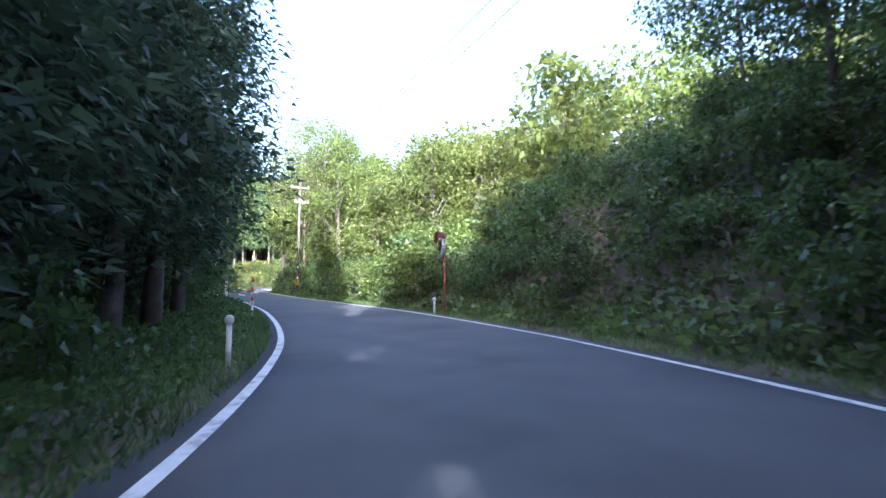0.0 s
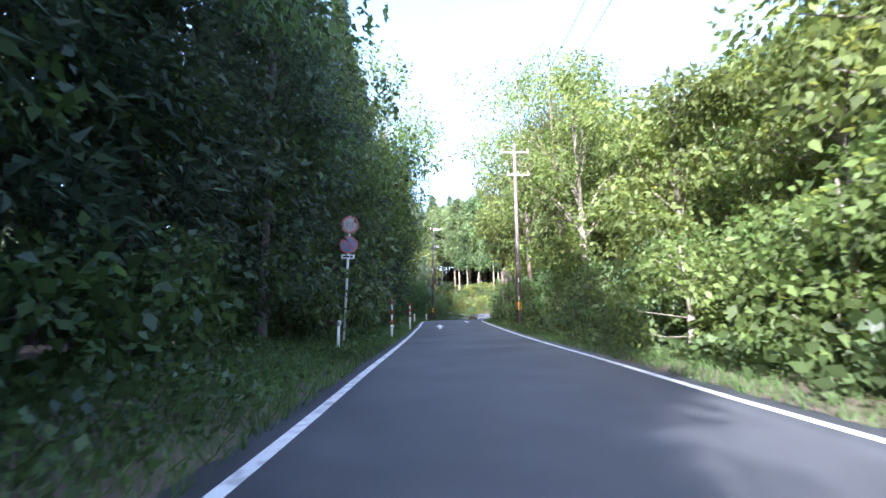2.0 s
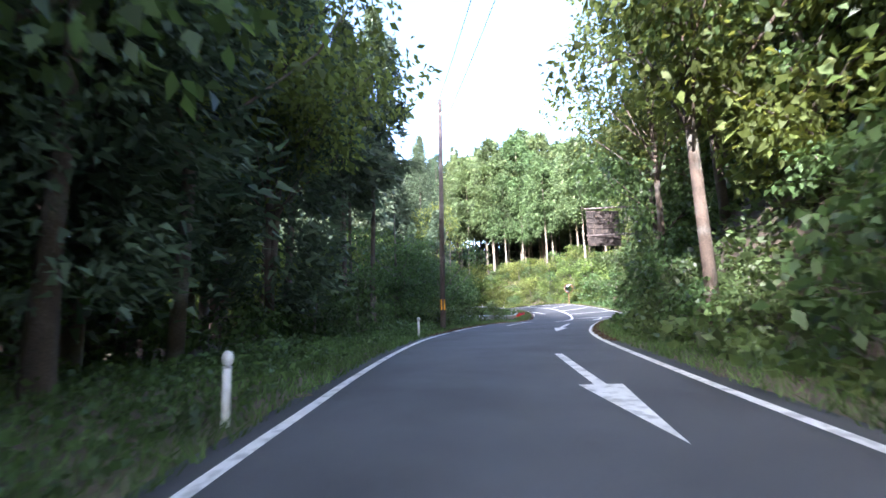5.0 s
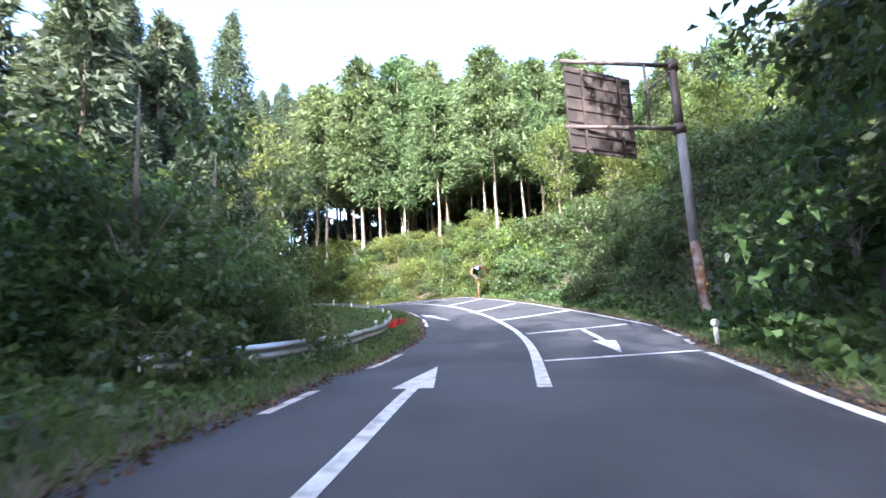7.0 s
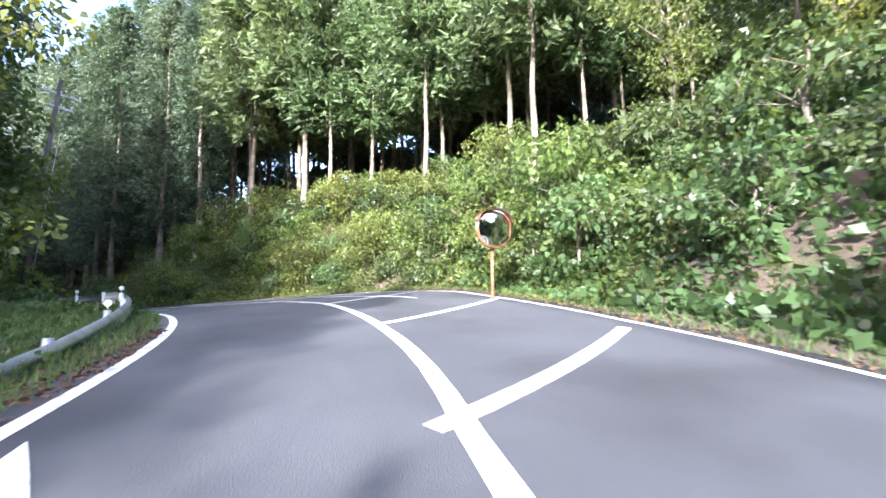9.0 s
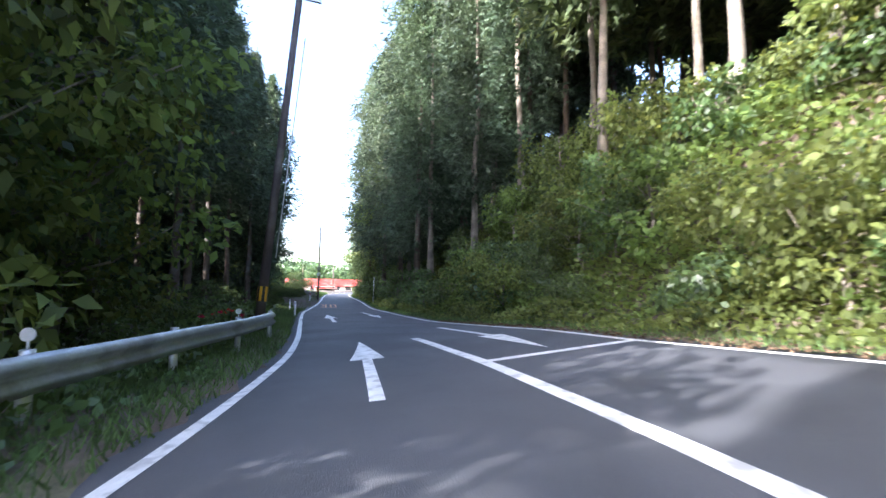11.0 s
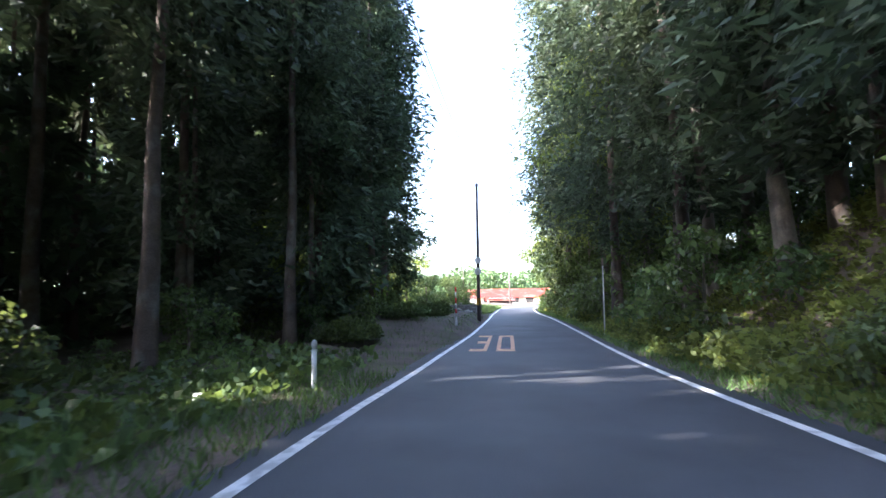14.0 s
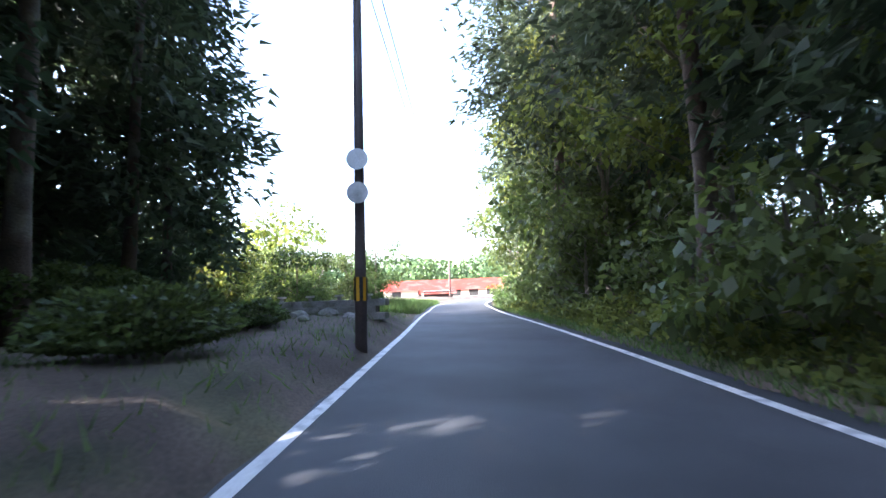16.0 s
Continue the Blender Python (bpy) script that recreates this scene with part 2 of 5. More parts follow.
def land(xy):
    """Height of the ground."""
    xy = np.atleast_2d(xy)
    s, lat, z = stations(xy)
    s = np.clip(s, -40, 220)
    z = z + cant(s, np.clip(lat, right_edge(s), left_edge(s)))
    right, left = -(lat - right_edge(s)), lat - left_edge(s)
    rough = waves(xy[:, 0], xy[:, 1], 1.7, 1) * 0.25 + waves(xy[:, 0], xy[:, 1], 0.6, 2) * 0.08
    h = np.interp(s, _br[:, 0], _br[:, 1])
    run = np.interp(s, _br[:, 0], _br[:, 2])
    u = np.clip((right - 1.6) / run, 0, 1)
    up_r = np.clip(right - 0.4, 0, 1.4) * 0.10 + h * (u * u * (3 - 2 * u)) ** 0.8
    up_r += np.clip(right - 1.6 - run, 0, 60) * np.interp(s, _hr[:, 0], _hr[:, 1]) + np.clip(right / 3 - 0.3, 0, 1) * rough * 1.6
    up_l = np.clip(left - 0.4, 0, 2.0) * 0.08 + np.clip(left - 0.3, 0, 2.5) * np.interp(s, (83, 87, 98, 104), (0, -0.24, -0.3, 0)) + np.clip(left - 0.12, 0, 0.75) * np.interp(s, (154, 160, 174, 180), (0, 0.58, 0.58, 0)) + np.clip(left - 3, 0, 30) * np.interp(s, _fl[:, 0], _fl[:, 1]) + np.clip(left / 3 - 0.3, 0, 1) * rough
    on_road = np.minimum(right, left) * 0 + np.clip(np.minimum(-right, -left) + 0.15, 0, 0.8) * -0.4
    return z + np.where(right > 0, up_r, np.where(left > 0, up_l, on_road)) - 0.012


def on_land(x, y):
    return float(land([[x, y]])[0])


# ---- building helpers ----


def mesh_of(name, verts, faces, mat, smooth=False):
    """A mesh from arrays: verts (n, 3), faces (m, k)."""
    me = bpy.data.meshes.new(name)
    verts, faces = np.asarray(verts, np.float32), np.asarray(faces, np.int32)
    me.vertices.add(len(verts))
    me.vertices.foreach_set("co", verts.ravel())
    k = faces.shape[1]
    me.loops.add(faces.size)
    me.loops.foreach_set("vertex_index", faces.ravel())
    me.polygons.add(len(faces))
    me.polygons.foreach_set("loop_start", np.arange(0, faces.size, k, dtype=np.int32))
    me.polygons.foreach_set("loop_total", np.full(len(faces), k, np.int32))
    if smooth:
        me.polygons.foreach_set("use_smooth", np.ones(len(faces), bool))
    me.materials.append(mat)
    me.update(calc_edges=True)
    me.validate()
    return me


def part(name, bm, mat, parent=None, label=""):
    """Links a bmesh, or a mesh, as one object under a thing or a part."""
    if isinstance(bm, bmesh.types.BMesh):
        me = bpy.data.meshes.new(name)
        bm.to_mesh(me)
        bm.free()
        me.materials.append(mat)
    else:
        me = bm
    ob = new(name, me)
    ob.parent = parent
    if label:
        tagged(ob, label)
    return ob


def thing(name, m, label, category, group=""):
    ob = new(name)
    ob.empty_display_size = 0.2
    ob.matrix_world = m
    return tagged(ob, label, category, group)


def tube(bm, a, b, r0, r1, n=10):
    """A tapered round bar from a to b."""
    a, b = Vector(a), Vector(b)
    q = (b - a).to_track_quat("Z", "Y").to_matrix()
    rings = []
    for c, r in ((a, r0), (b, r1)):
        rings.append([bm.verts.new(c + q @ Vector((math.cos(2 * math.pi * k / n) * r, math.sin(2 * math.pi * k / n) * r, 0))) for k in range(n)])
    for k in range(n):
        f = bm.faces.new((rings[0][k], rings[0][(k + 1) % n], rings[1][(k + 1) % n], rings[1][k]))
        f.smooth = True
    bm.faces.new(list(reversed(rings[0])))
    bm.faces.new(rings[1])
    return bm


def box(bm, lo, hi, bevel=0.0):
    lo, hi = Vector(lo), Vector(hi)
    vs = [bm.verts.new((x, y, z)) for x in (lo.x, hi.x) for y in (lo.y, hi.y) for z in (lo.z, hi.z)]
    fs = [bm.faces.new([vs[i] for i in f]) for f in ((0, 1, 3, 2), (4, 6, 7, 5), (0, 4, 5, 1), (2, 3, 7, 6), (0, 2, 6, 4), (1, 5, 7, 3))]
    if bevel:
        bmesh.ops.bevel(bm, geom=list({e for f in fs for e in f.edges}), offset=bevel, segments=2, affect="EDGES")
    return bm


def sprays(rng, at, along, length, width):
    """Three-cornered sprays of needles or small leaves."""
    n = len(at)
    along = along / (np.linalg.norm(along, axis=1)[:, None] + 1e-9)
    side = np.cross(along, rng.normal(size=(n, 3)))
    side /= np.linalg.norm(side, axis=1)[:, None] + 1e-9
    length, width = (np.broadcast_to(np.asarray(v, float), (n,))[:, None] for v in (length, width))
    back = at - along * length * 0.35
    v = np.stack([back + side * width * 0.5, back - side * width * 0.5, at + along * length * 0.65], 1).reshape(-1, 3)
    return v, np.arange(3 * n).reshape(-1, 3)


def leaves(rng, at, along, length, width, droop=0.0):
    """Leaf blades: a place, a direction, and sizes for each; four corners, folded a little."""
    n = len(at)
    along = along / (np.linalg.norm(along, axis=1)[:, None] + 1e-9)
    other = rng.normal(size=(n, 3))
    side = np.cross(along, other)
    side /= np.linalg.norm(side, axis=1)[:, None] + 1e-9
    up = np.cross(side, along)
    length, width = (np.broadcast_to(np.asarray(v, float), (n,))[:, None] for v in (length, width))
    tip = at + along * length - np.array([0, 0, 1]) * length * droop
    mid = at + along * length * 0.45 + up * width * 0.25
    v = np.stack([at, mid + side * width * 0.5, tip, mid - side * width * 0.5], 1).reshape(-1, 3)
    return v, np.arange(4 * n).reshape(-1, 4)


def trunk_mesh(name, rng, height, r0, r1, mat, lean=0.0, rings=9, sides=9, flare=1.5):
    vs, fs = [], []
    off = np.cumsum(rng.normal(0, 0.04, (rings, 2)), 0) * (height / 12)
    a = np.linspace(0, 2 * np.pi, sides, endpoint=False)
    for i in range(rings):
        u = i / (rings - 1)
        r = (r0 + (r1 - r0) * u) * (1 + (flare - 1) * math.exp(-u * 14))
        rr = r * (1 + 0.08 * np.sin(3 * a + i) + rng.normal(0, 0.03, sides))
        vs.append(np.stack([np.cos(a) * rr + off[i, 0] + lean * u * height, np.sin(a) * rr + off[i, 1], np.full(sides, u * height - 0.4 * (i == 0))], 1))
    for i in range(rings - 1):
        for k in range(sides):
            fs.append((i * sides + k, i * sides + (k + 1) % sides, (i + 1) * sides + (k + 1) % sides, (i + 1) * sides + k))
    return mesh_of(name, np.concatenate(vs), fs, mat, True), off


def scatter(rng, s0, s1, l0, l1, gap, edge, side):
    """Places in a belt along the road, from l0 to l1 metres outside its edge, no closer than gap."""
    out = []
    tries = int((s1 - s0) * (l1 - l0) / gap**2 * 6)
    for _ in range(tries):
        s, d = rng.uniform(s0, s1), rng.uniform(l0, l1)
        p = place(s, edge(s) + side * d)
        if all((p[0] - q[0]) ** 2 + (p[1] - q[1]) ** 2 > gap * gap for q in out):
            s2, lat2, _ = stations([p[:2]])
            if not (right_edge(np.clip(s2[0], -40, 220)) - l0 * 0.8 < lat2[0] < left_edge(np.clip(s2[0], -40, 220)) + l0 * 0.8):
                out.append((p[0], p[1]))
    return out

# ---- ground, one sheet to the horizon ----


def grid_lines(lo, hi, step):
    inner = list(np.arange(lo, hi + 0.01, step))
    far = [4, 9, 16, 26, 42, 70, 120, 220, 420, 900, 1800, 3000]
    return np.array([lo - d for d in reversed(far)] + inner + [hi + d for d in far])


def build_ground():
    xs, ys = grid_lines(-150, 20, 0.65), grid_lines(-25, 145, 0.65)
    gx, gy = np.meshgrid(xs, ys)
    xy = np.stack([gx.ravel(), gy.ravel()], 1)
    z = land(xy)
    s, lat, zr = stations(xy)
    far = np.clip((np.abs(lat) - 45) / 60, 0, 1)
    z = z * (1 - far) + (np.clip(z, 0, 30) * 0.5 + 1.0) * far
    nx, ny = len(xs), len(ys)
    i = (np.arange(ny - 1)[:, None] * nx + np.arange(nx - 1)).ravel()
    ob = new("ground", mesh_of("ground", np.column_stack([xy, z]), np.stack([i, i + 1, i + 1 + nx, i + nx], 1), SOIL, True))
    tagged(ob, "dark leaf-littered forest floor and verge soil", "ground", kind="structure")


build_ground()

# ---- road and its markings ----


def ribbon(s0, s1, lat_a, lat_b, up, step=0.8, cross=1, thick=0.0):
    """A strip of road surface between two offsets, which may be functions of the station."""
    n = max(2, int(abs(s1 - s0) / step) + 1)
    s = np.linspace(s0, s1, n)
    a = lat_a(s) if callable(lat_a) else np.full(n, lat_a)
    b = lat_b(s) if callable(lat_b) else np.full(n, lat_b)
    rows = [place(s, a + (b - a) * k / cross, up) for k in range(cross + 1)]
    if thick:
        rows = [place(s, a, up - thick), *rows, place(s, b, up - thick)]
    v = np.stack(rows, 1).reshape(-1, 3)
    w = len(rows)
    f = [(i * w + k, i * w + k + 1, (i + 1) * w + k + 1, (i + 1) * w + k) for i in range(n - 1) for k in range(w - 1)]
    return v, np.array(f)


v, f = ribbon(-40, 220, lambda s: left_edge(s) + 0.42, lambda s: right_edge(s) - 0.42, 0.0, 0.7, 8, 0.10)
road = new("road", mesh_of("road", v, f[:, ::-1], ASPHALT, True))
tagged(road, "narrow grey asphalt country road through woods", "road", kind="structure")


def line(s0, s1, lat_a, lat_b, mat, label):
    v, f = ribbon(s0, s1, lat_a, lat_b, 0.006)
    ob = new("road_line", mesh_of("road_line", v, f[:, ::-1], mat))
    return tagged(ob, label, "road marking", kind="structure")


line(-38, 72, lambda s: left_edge(s) + 0.07, lambda s: left_edge(s) - 0.08, PAINT, "white edge line along the verge")
for a, b in ((73, 77.5), (80.5, 81.8), (84, 86.5), (93.6, 96)):
    line(a, b, lambda s: left_edge(s) + 0.07, lambda s: left_edge(s) - 0.08, WORN_PAINT, "worn and broken white edge line")
line(97, 215, lambda s: left_edge(s) + 0.07, lambda s: left_edge(s) - 0.08, PAINT, "white edge line along the verge")
line(-38, 84.5, lambda s: right_edge(s) + 0.08, lambda s: right_edge(s) - 0.07, PAINT, "white edge line along the verge")
for a, b in ((86, 87), (87.8, 89.4), (90.6, 215)):
    line(a, b, lambda s: right_edge(s) + 0.08, lambda s: right_edge(s) - 0.07, WORN_PAINT if b < 100 else PAINT, "thin white edge line of the widened bend")
_isl = np.array(((81.5, -0.70), (86.6, -1.12), (91.3, -1.55), (94.2, -1.6), (97.5, -1.5), (102, -1.65), (107, -1.95), (111.4, -1.98), (113.4, -1.86), (116.3, -1.66), (118.4, -1.55), (120.1, -1.34), (122.7, -1.1)))
line(81.5, 122.7, lambda s: np.interp(s, _isl[:, 0], _isl[:, 1]) + 0.10, lambda s: np.interp(s, _isl[:, 0], _isl[:, 1]) - 0.10, PAINT, "broad white line that borders the hatched strip")


def flat_shape(name, pts, mat, label):
    """A painted polygon on the road, given as (station, offset) pairs."""
    p = place([q[0] for q in pts], np.array([q[1] for q in pts]), 0.007)
    bm = bmesh.new()
    f = bm.faces.new([bm.verts.new(q) for q in p])
    if f.normal.z < 0 or f.calc_area() < 0:
        f.normal_flip()
    bm.normal_update()
    if f.normal.z < 0:
        f.normal_flip()
    bmesh.ops.triangulate(bm, faces=[f])
    ob = part(name, bm, mat)
    return tagged(ob, label, "road marking", kind="structure")


def to_sl(x, y):
    s, lat, _ = stations([[x, y]])
    return float(s[0]), float(lat[0])


HATCHES = [(to_sl(*a), to_sl(*b)) for a, b in (((-30.40, 77.6), (-27.45, 79.0)), ((-31.5, 83.8), (-28.2, 86.4)), ((-33.1, 87.7), (-30.3, 91.8)), ((-35.1, 90.7), (-33.6, 95.6)))]
HATCHES += [((102.4, -1.68), (104.9, -5.9)), ((107.2, -1.95), (109.2, -6.3)), ((112.3, -1.93), (113.3, -6.0)), ((118.4, -1.55), (119.05, -4.45))]
def strip(name, left, right, mat, label):
    """A painted strip that follows the road, between two rows of (station, offset) pairs."""
    left, right = np.array(left, float), np.array(right, float)
    v = np.stack([place(q[:, 0], q[:, 1], 0.008) for q in (left, right)], 1).reshape(-1, 3)
    n = len(left)
    ob = new(name, mesh_of(name, v, [(2 * i, 2 * i + 1, 2 * i + 3, 2 * i + 2) for i in range(n - 1)], mat))
    if ob.data.polygons[0].normal.z < 0:
        ob.data.flip_normals()
    return tagged(ob, label, "road marking", kind="structure")


for (sa, la), (sb, lb) in HATCHES:
    a, b = np.array((sa, la)), np.array((sb, lb))
    w = np.array((-(b - a)[1], (b - a)[0])) / np.hypot(*(b - a)) * 0.1
    row = a + (b - a) * np.linspace(0, 1, 9)[:, None]
    strip("hatch_bar", row + w, row - w, PAINT, "white hatching bar across the painted strip")


def arrow(tail, tip, head=2.6, half=0.30, shaft=0.085):
    """A long painted arrow from tail to tip, both as (station, offset)."""
    a, b = np.array(tail, float), np.array(tip, float)
    long = np.hypot(*(b - a))
    u = (b - a) / long
    w = np.array([-u[1], u[0]])
    at = np.concatenate([np.linspace(0, long - head - 0.01, 9), np.linspace(long - head, long, 8)])
    wide = np.concatenate([np.full(9, shaft), np.linspace(half, 0.004, 8)])
    row = a + u * at[:, None]
    strip("road_arrow", row + w * wide[:, None], row - w * wide[:, None], PAINT, "white straight-ahead arrow painted on the asphalt")


arrow((47.3, 0.42), (53.2, 0.52), 3.2)
arrow((77.2, 1.36), (83.9, 0.96), 2.2)
arrow((95.2, 0.35), (98.0, 1.25), 1.3)
arrow((116.6, 0.1), (123.0, 0.2), 3.2)
arrow((131.3, 0.52), (137.1, 0.66), 3.0)
arrow((63.0, -1.5), (56.6, -1.72), 2.6)
arrow((77.6, -1.8), (71.6, -1.78), 2.4)
arrow(to_sl(-29.75, 84.9), to_sl(-28.95, 78.8), 2.7)
arrow((112.2, -3.88), (106.2, -4.3), 2.6)
arrow((125.5, -2.42), (119.2, -2.92), 2.6)
arrow((140.0, -1.5), (133.8, -1.8), 2.4)


def digit(pts_sets, name):
    for pts in pts_sets:
        flat_shape(name, pts, ORANGE_PAINT, "worn orange speed figure painted on the asphalt")


# the speed figure 30, stretched along the road
def figure_three(s0, s1, l0, l1, w=0.13):
    m = (s0 + s1) / 2
    k = 0.62
    digit([[(s0, l0), (s0 + k, l0), (s0 + k, l1), (s0, l1)], [(m - k * 0.6, l0 - 0.1), (m + k * 0.6, l0 - 0.1), (m + k * 0.6, l1), (m - k * 0.6, l1)], [(s1 - k, l0), (s1, l0), (s1, l1), (s1 - k, l1)], [(s0 + k, l1 + w), (m - k * 0.6, l1 + w), (m - k * 0.6, l1), (s0 + k, l1)], [(m + k * 0.6, l1 + w), (s1 - k, l1 + w), (s1 - k, l1), (m + k * 0.6, l1)]], "speed_figure_three")


def figure_zero(s0, s1, l0, l1, w=0.13):
    k = 0.62
    digit([[(s0, l0), (s0 + k, l0 - 0.02), (s0 + k, l1 + 0.02), (s0, l1)], [(s1 - k, l0), (s1, l0 - 0.02), (s1, l1 + 0.02), (s1 - k, l1)], [(s0 + k, l0), (s1 - k, l0), (s1 - k, l0 - w), (s0 + k, l0 - w)], [(s0 + k, l1 + w), (s1 - k, l1 + w), (s1 - k, l1), (s0 + k, l1)]], "speed_figure_zero")


figure_three(152.7, 158.0, 1.10, 0.56)
figure_zero(152.7, 158.0, 0.28, -0.30)

# ---- posts, signs, poles ----


def delineator(x, y, z, height=0.85, red_rod=0.0, label="white round delineator post with a reflector head"):
    t = thing("delineator_post", pose(x, y, z), label, "delineator post", "delineator posts")
    part("post", tube(tube(bmesh.new(), (0, 0, -0.3), (0, 0, height - 0.12), 0.045, 0.045), (0, 0, height - 0.14), (0, 0, height - 0.12), 0.05, 0.05), WHITE, t)
    bm = bmesh.new()
    bmesh.ops.create_uvsphere(bm, u_segments=12, v_segments=8, radius=0.085)
    bmesh.ops.scale(bm, vec=(1, 0.6, 1), verts=bm.verts)
    bmesh.ops.translate(bm, vec=(0, 0, height - 0.04), verts=bm.verts)
    part("reflector_head", bm, WHITE, t, "white round reflector head")
    if red_rod:
        n = 5
        for k in range(n):
            a, b = height + red_rod * k / n, height + red_rod * (k + 1) / n
            part("rod_band", tube(bmesh.new(), (0, 0, a), (0, 0, b), 0.035, 0.035), RED if k % 2 == 0 else WHITE, t, "red band of the snow rod" if k % 2 == 0 else "white band of the snow rod")
    return t


for x, y, z, h, rod in ((-3.55, 7.55, 0.45, 0.8, 0), (-7.1, 16.85, 1.22, 0.6, 0.9), (-14.6, 29.3, 1.75, 0.85, 0), (-16.75, 35.05, 2.05, 0.55, 1.1), (-19.9, 41.35, 2.25, 0.72, 0.85), (-25.5, 50.7, 2.85, 0.75, 0), (-31.1, 62.0, 3.2, 0.75, 0), (-0.37, 19.0, 1.2, 0.65, 0), (-26.98, 79.7, 3.2, 0.55, 0), (-69.4, 105.0, 3.85, 0.75, 0), (-79.7, 107.0, 3.3, 0.75, 0), (-92.45, 111.75, 2.98, 0.45, 1.25)):
    delineator(x, y, on_land(x, y), h, rod, "white delineator post with a red and white snow rod" if rod else "white round delineator post with a reflector head")

# slender white rod on the verge
t = thing("snow_rod", pose(*place(158.0, -3.95)[:2], on_land(*place(158.0, -3.95)[:2])), "thin pale roadside snow rod", "rod")
part("rod", tube(bmesh.new(), (0, 0, -0.3), (0.16, 0, 2.75), 0.03, 0.022, 8), WHITE, t)


def disc(bm, centre, r, depth=0.02, n=32):
    """A round plate that faces -y."""
    c = Vector(centre)
    f = [[bm.verts.new(c + Vector((math.cos(2 * math.pi * k / n) * r, y, math.sin(2 * math.pi * k / n) * r))) for k in range(n)] for y in (-depth, 0)]
    bm.faces.new(f[0])
    bm.faces.new(list(reversed(f[1])))
    for k in range(n):
        bm.faces.new((f[0][(k + 1) % n], f[0][k], f[1][k], f[1][(k + 1) % n]))
    return bm


def bar(bm, length, width, angle, centre, y):
    m = Matrix.Rotation(angle, 3, "Y")
    vs = [bm.verts.new(Vector(centre) + m @ Vector((a, 0, b)) + Vector((0, y, 0))) for a, b in ((-length / 2, -width / 2), (length / 2, -width / 2), (length / 2, width / 2), (-length / 2, width / 2))]
    bm.faces.new(vs)
    return bm


def ring(bm, centre, r0, r1, y, n=32):
    c = Vector(centre)
    a = [[bm.verts.new(c + Vector((math.cos(2 * math.pi * k / n) * r, y, math.sin(2 * math.pi * k / n) * r))) for k in range(n)] for r in (r0, r1)]
    for k in range(n):
        bm.faces.new((a[0][k], a[1][k], a[1][(k + 1) % n], a[0][(k + 1) % n]))
    return bm


def road_sign(x, y, turn):
    z = on_land(x, y)
    t = thing("road_sign", pose(x, y, z, 0, 2.0, turn), "two faded round traffic signs on a white pole", "road sign")
    part("pole", tube(bmesh.new(), (0, 0.04, -0.4), (0, 0.04, 4.35), 0.038, 0.038), WHITE, t)
    part("pole_collar", tube(bmesh.new(), (0, 0.04, 1.18), (0, 0.04, 1.22), 0.042, 0.042), BLACK, t)
    a = part("speed_sign", disc(bmesh.new(), (0, -0.02, 4.02), 0.3), FADED_WHITE, t, "faded round speed limit sign")
    part("red_ring", ring(bmesh.new(), (0, -0.02, 4.02), 0.235, 0.298, -0.023), FADED_RED, a)
    for cx, wide in ((-0.075, 0.05), (0.03, 0.035), (0.105, 0.035)):
        part("figure_bar", bar(bmesh.new(), 0.2, wide, radians(90), (cx, -0.02, 4.02), -0.024), FADED_FIGURE, a, "faded unreadable figure")
    b = part("no_parking_sign", disc(bmesh.new(), (0, -0.02, 3.33), 0.3), FADED_BLUE, t, "faded blue and red no-parking sign")
    part("red_ring", ring(bmesh.new(), (0, -0.02, 3.33), 0.24, 0.298, -0.023), FADED_RED, b)
    part("slash", bar(bmesh.new(), 0.5, 0.06, radians(45), (0, -0.02, 3.33), -0.024), FADED_RED, b)
    c = part("plate", box(bmesh.new(), (-0.22, -0.03, 2.86), (0.22, -0.01, 3.00), 0.004), WHITE, t, "small white plate under the signs")
    for k in range(3):
        part("plate_mark", bar(bmesh.new(), 0.08, 0.06, 0, (-0.12 + 0.12 * k, 0, 2.93), -0.034), BLACK, c)


FADED_FIGURE = material("faded_figure", (0.22, 0.25, 0.27), 0.6, spread=0.2, scale=5, fine=50)
FADED_WHITE = material("faded_white", (0.40, 0.39, 0.36), 0.6, spread=0.2, scale=4, fine=50, second=(0.33, 0.27, 0.25), mask=4.0)
FADED_RED = material("faded_red", (0.42, 0.13, 0.13), 0.5, spread=0.15, scale=5, fine=50)
FADED_BLUE = material("faded_blue", (0.16, 0.17, 0.27), 0.5, spread=0.15, scale=5, fine=50)
road_sign(-15.5, 30.55, heading(36) + 6)


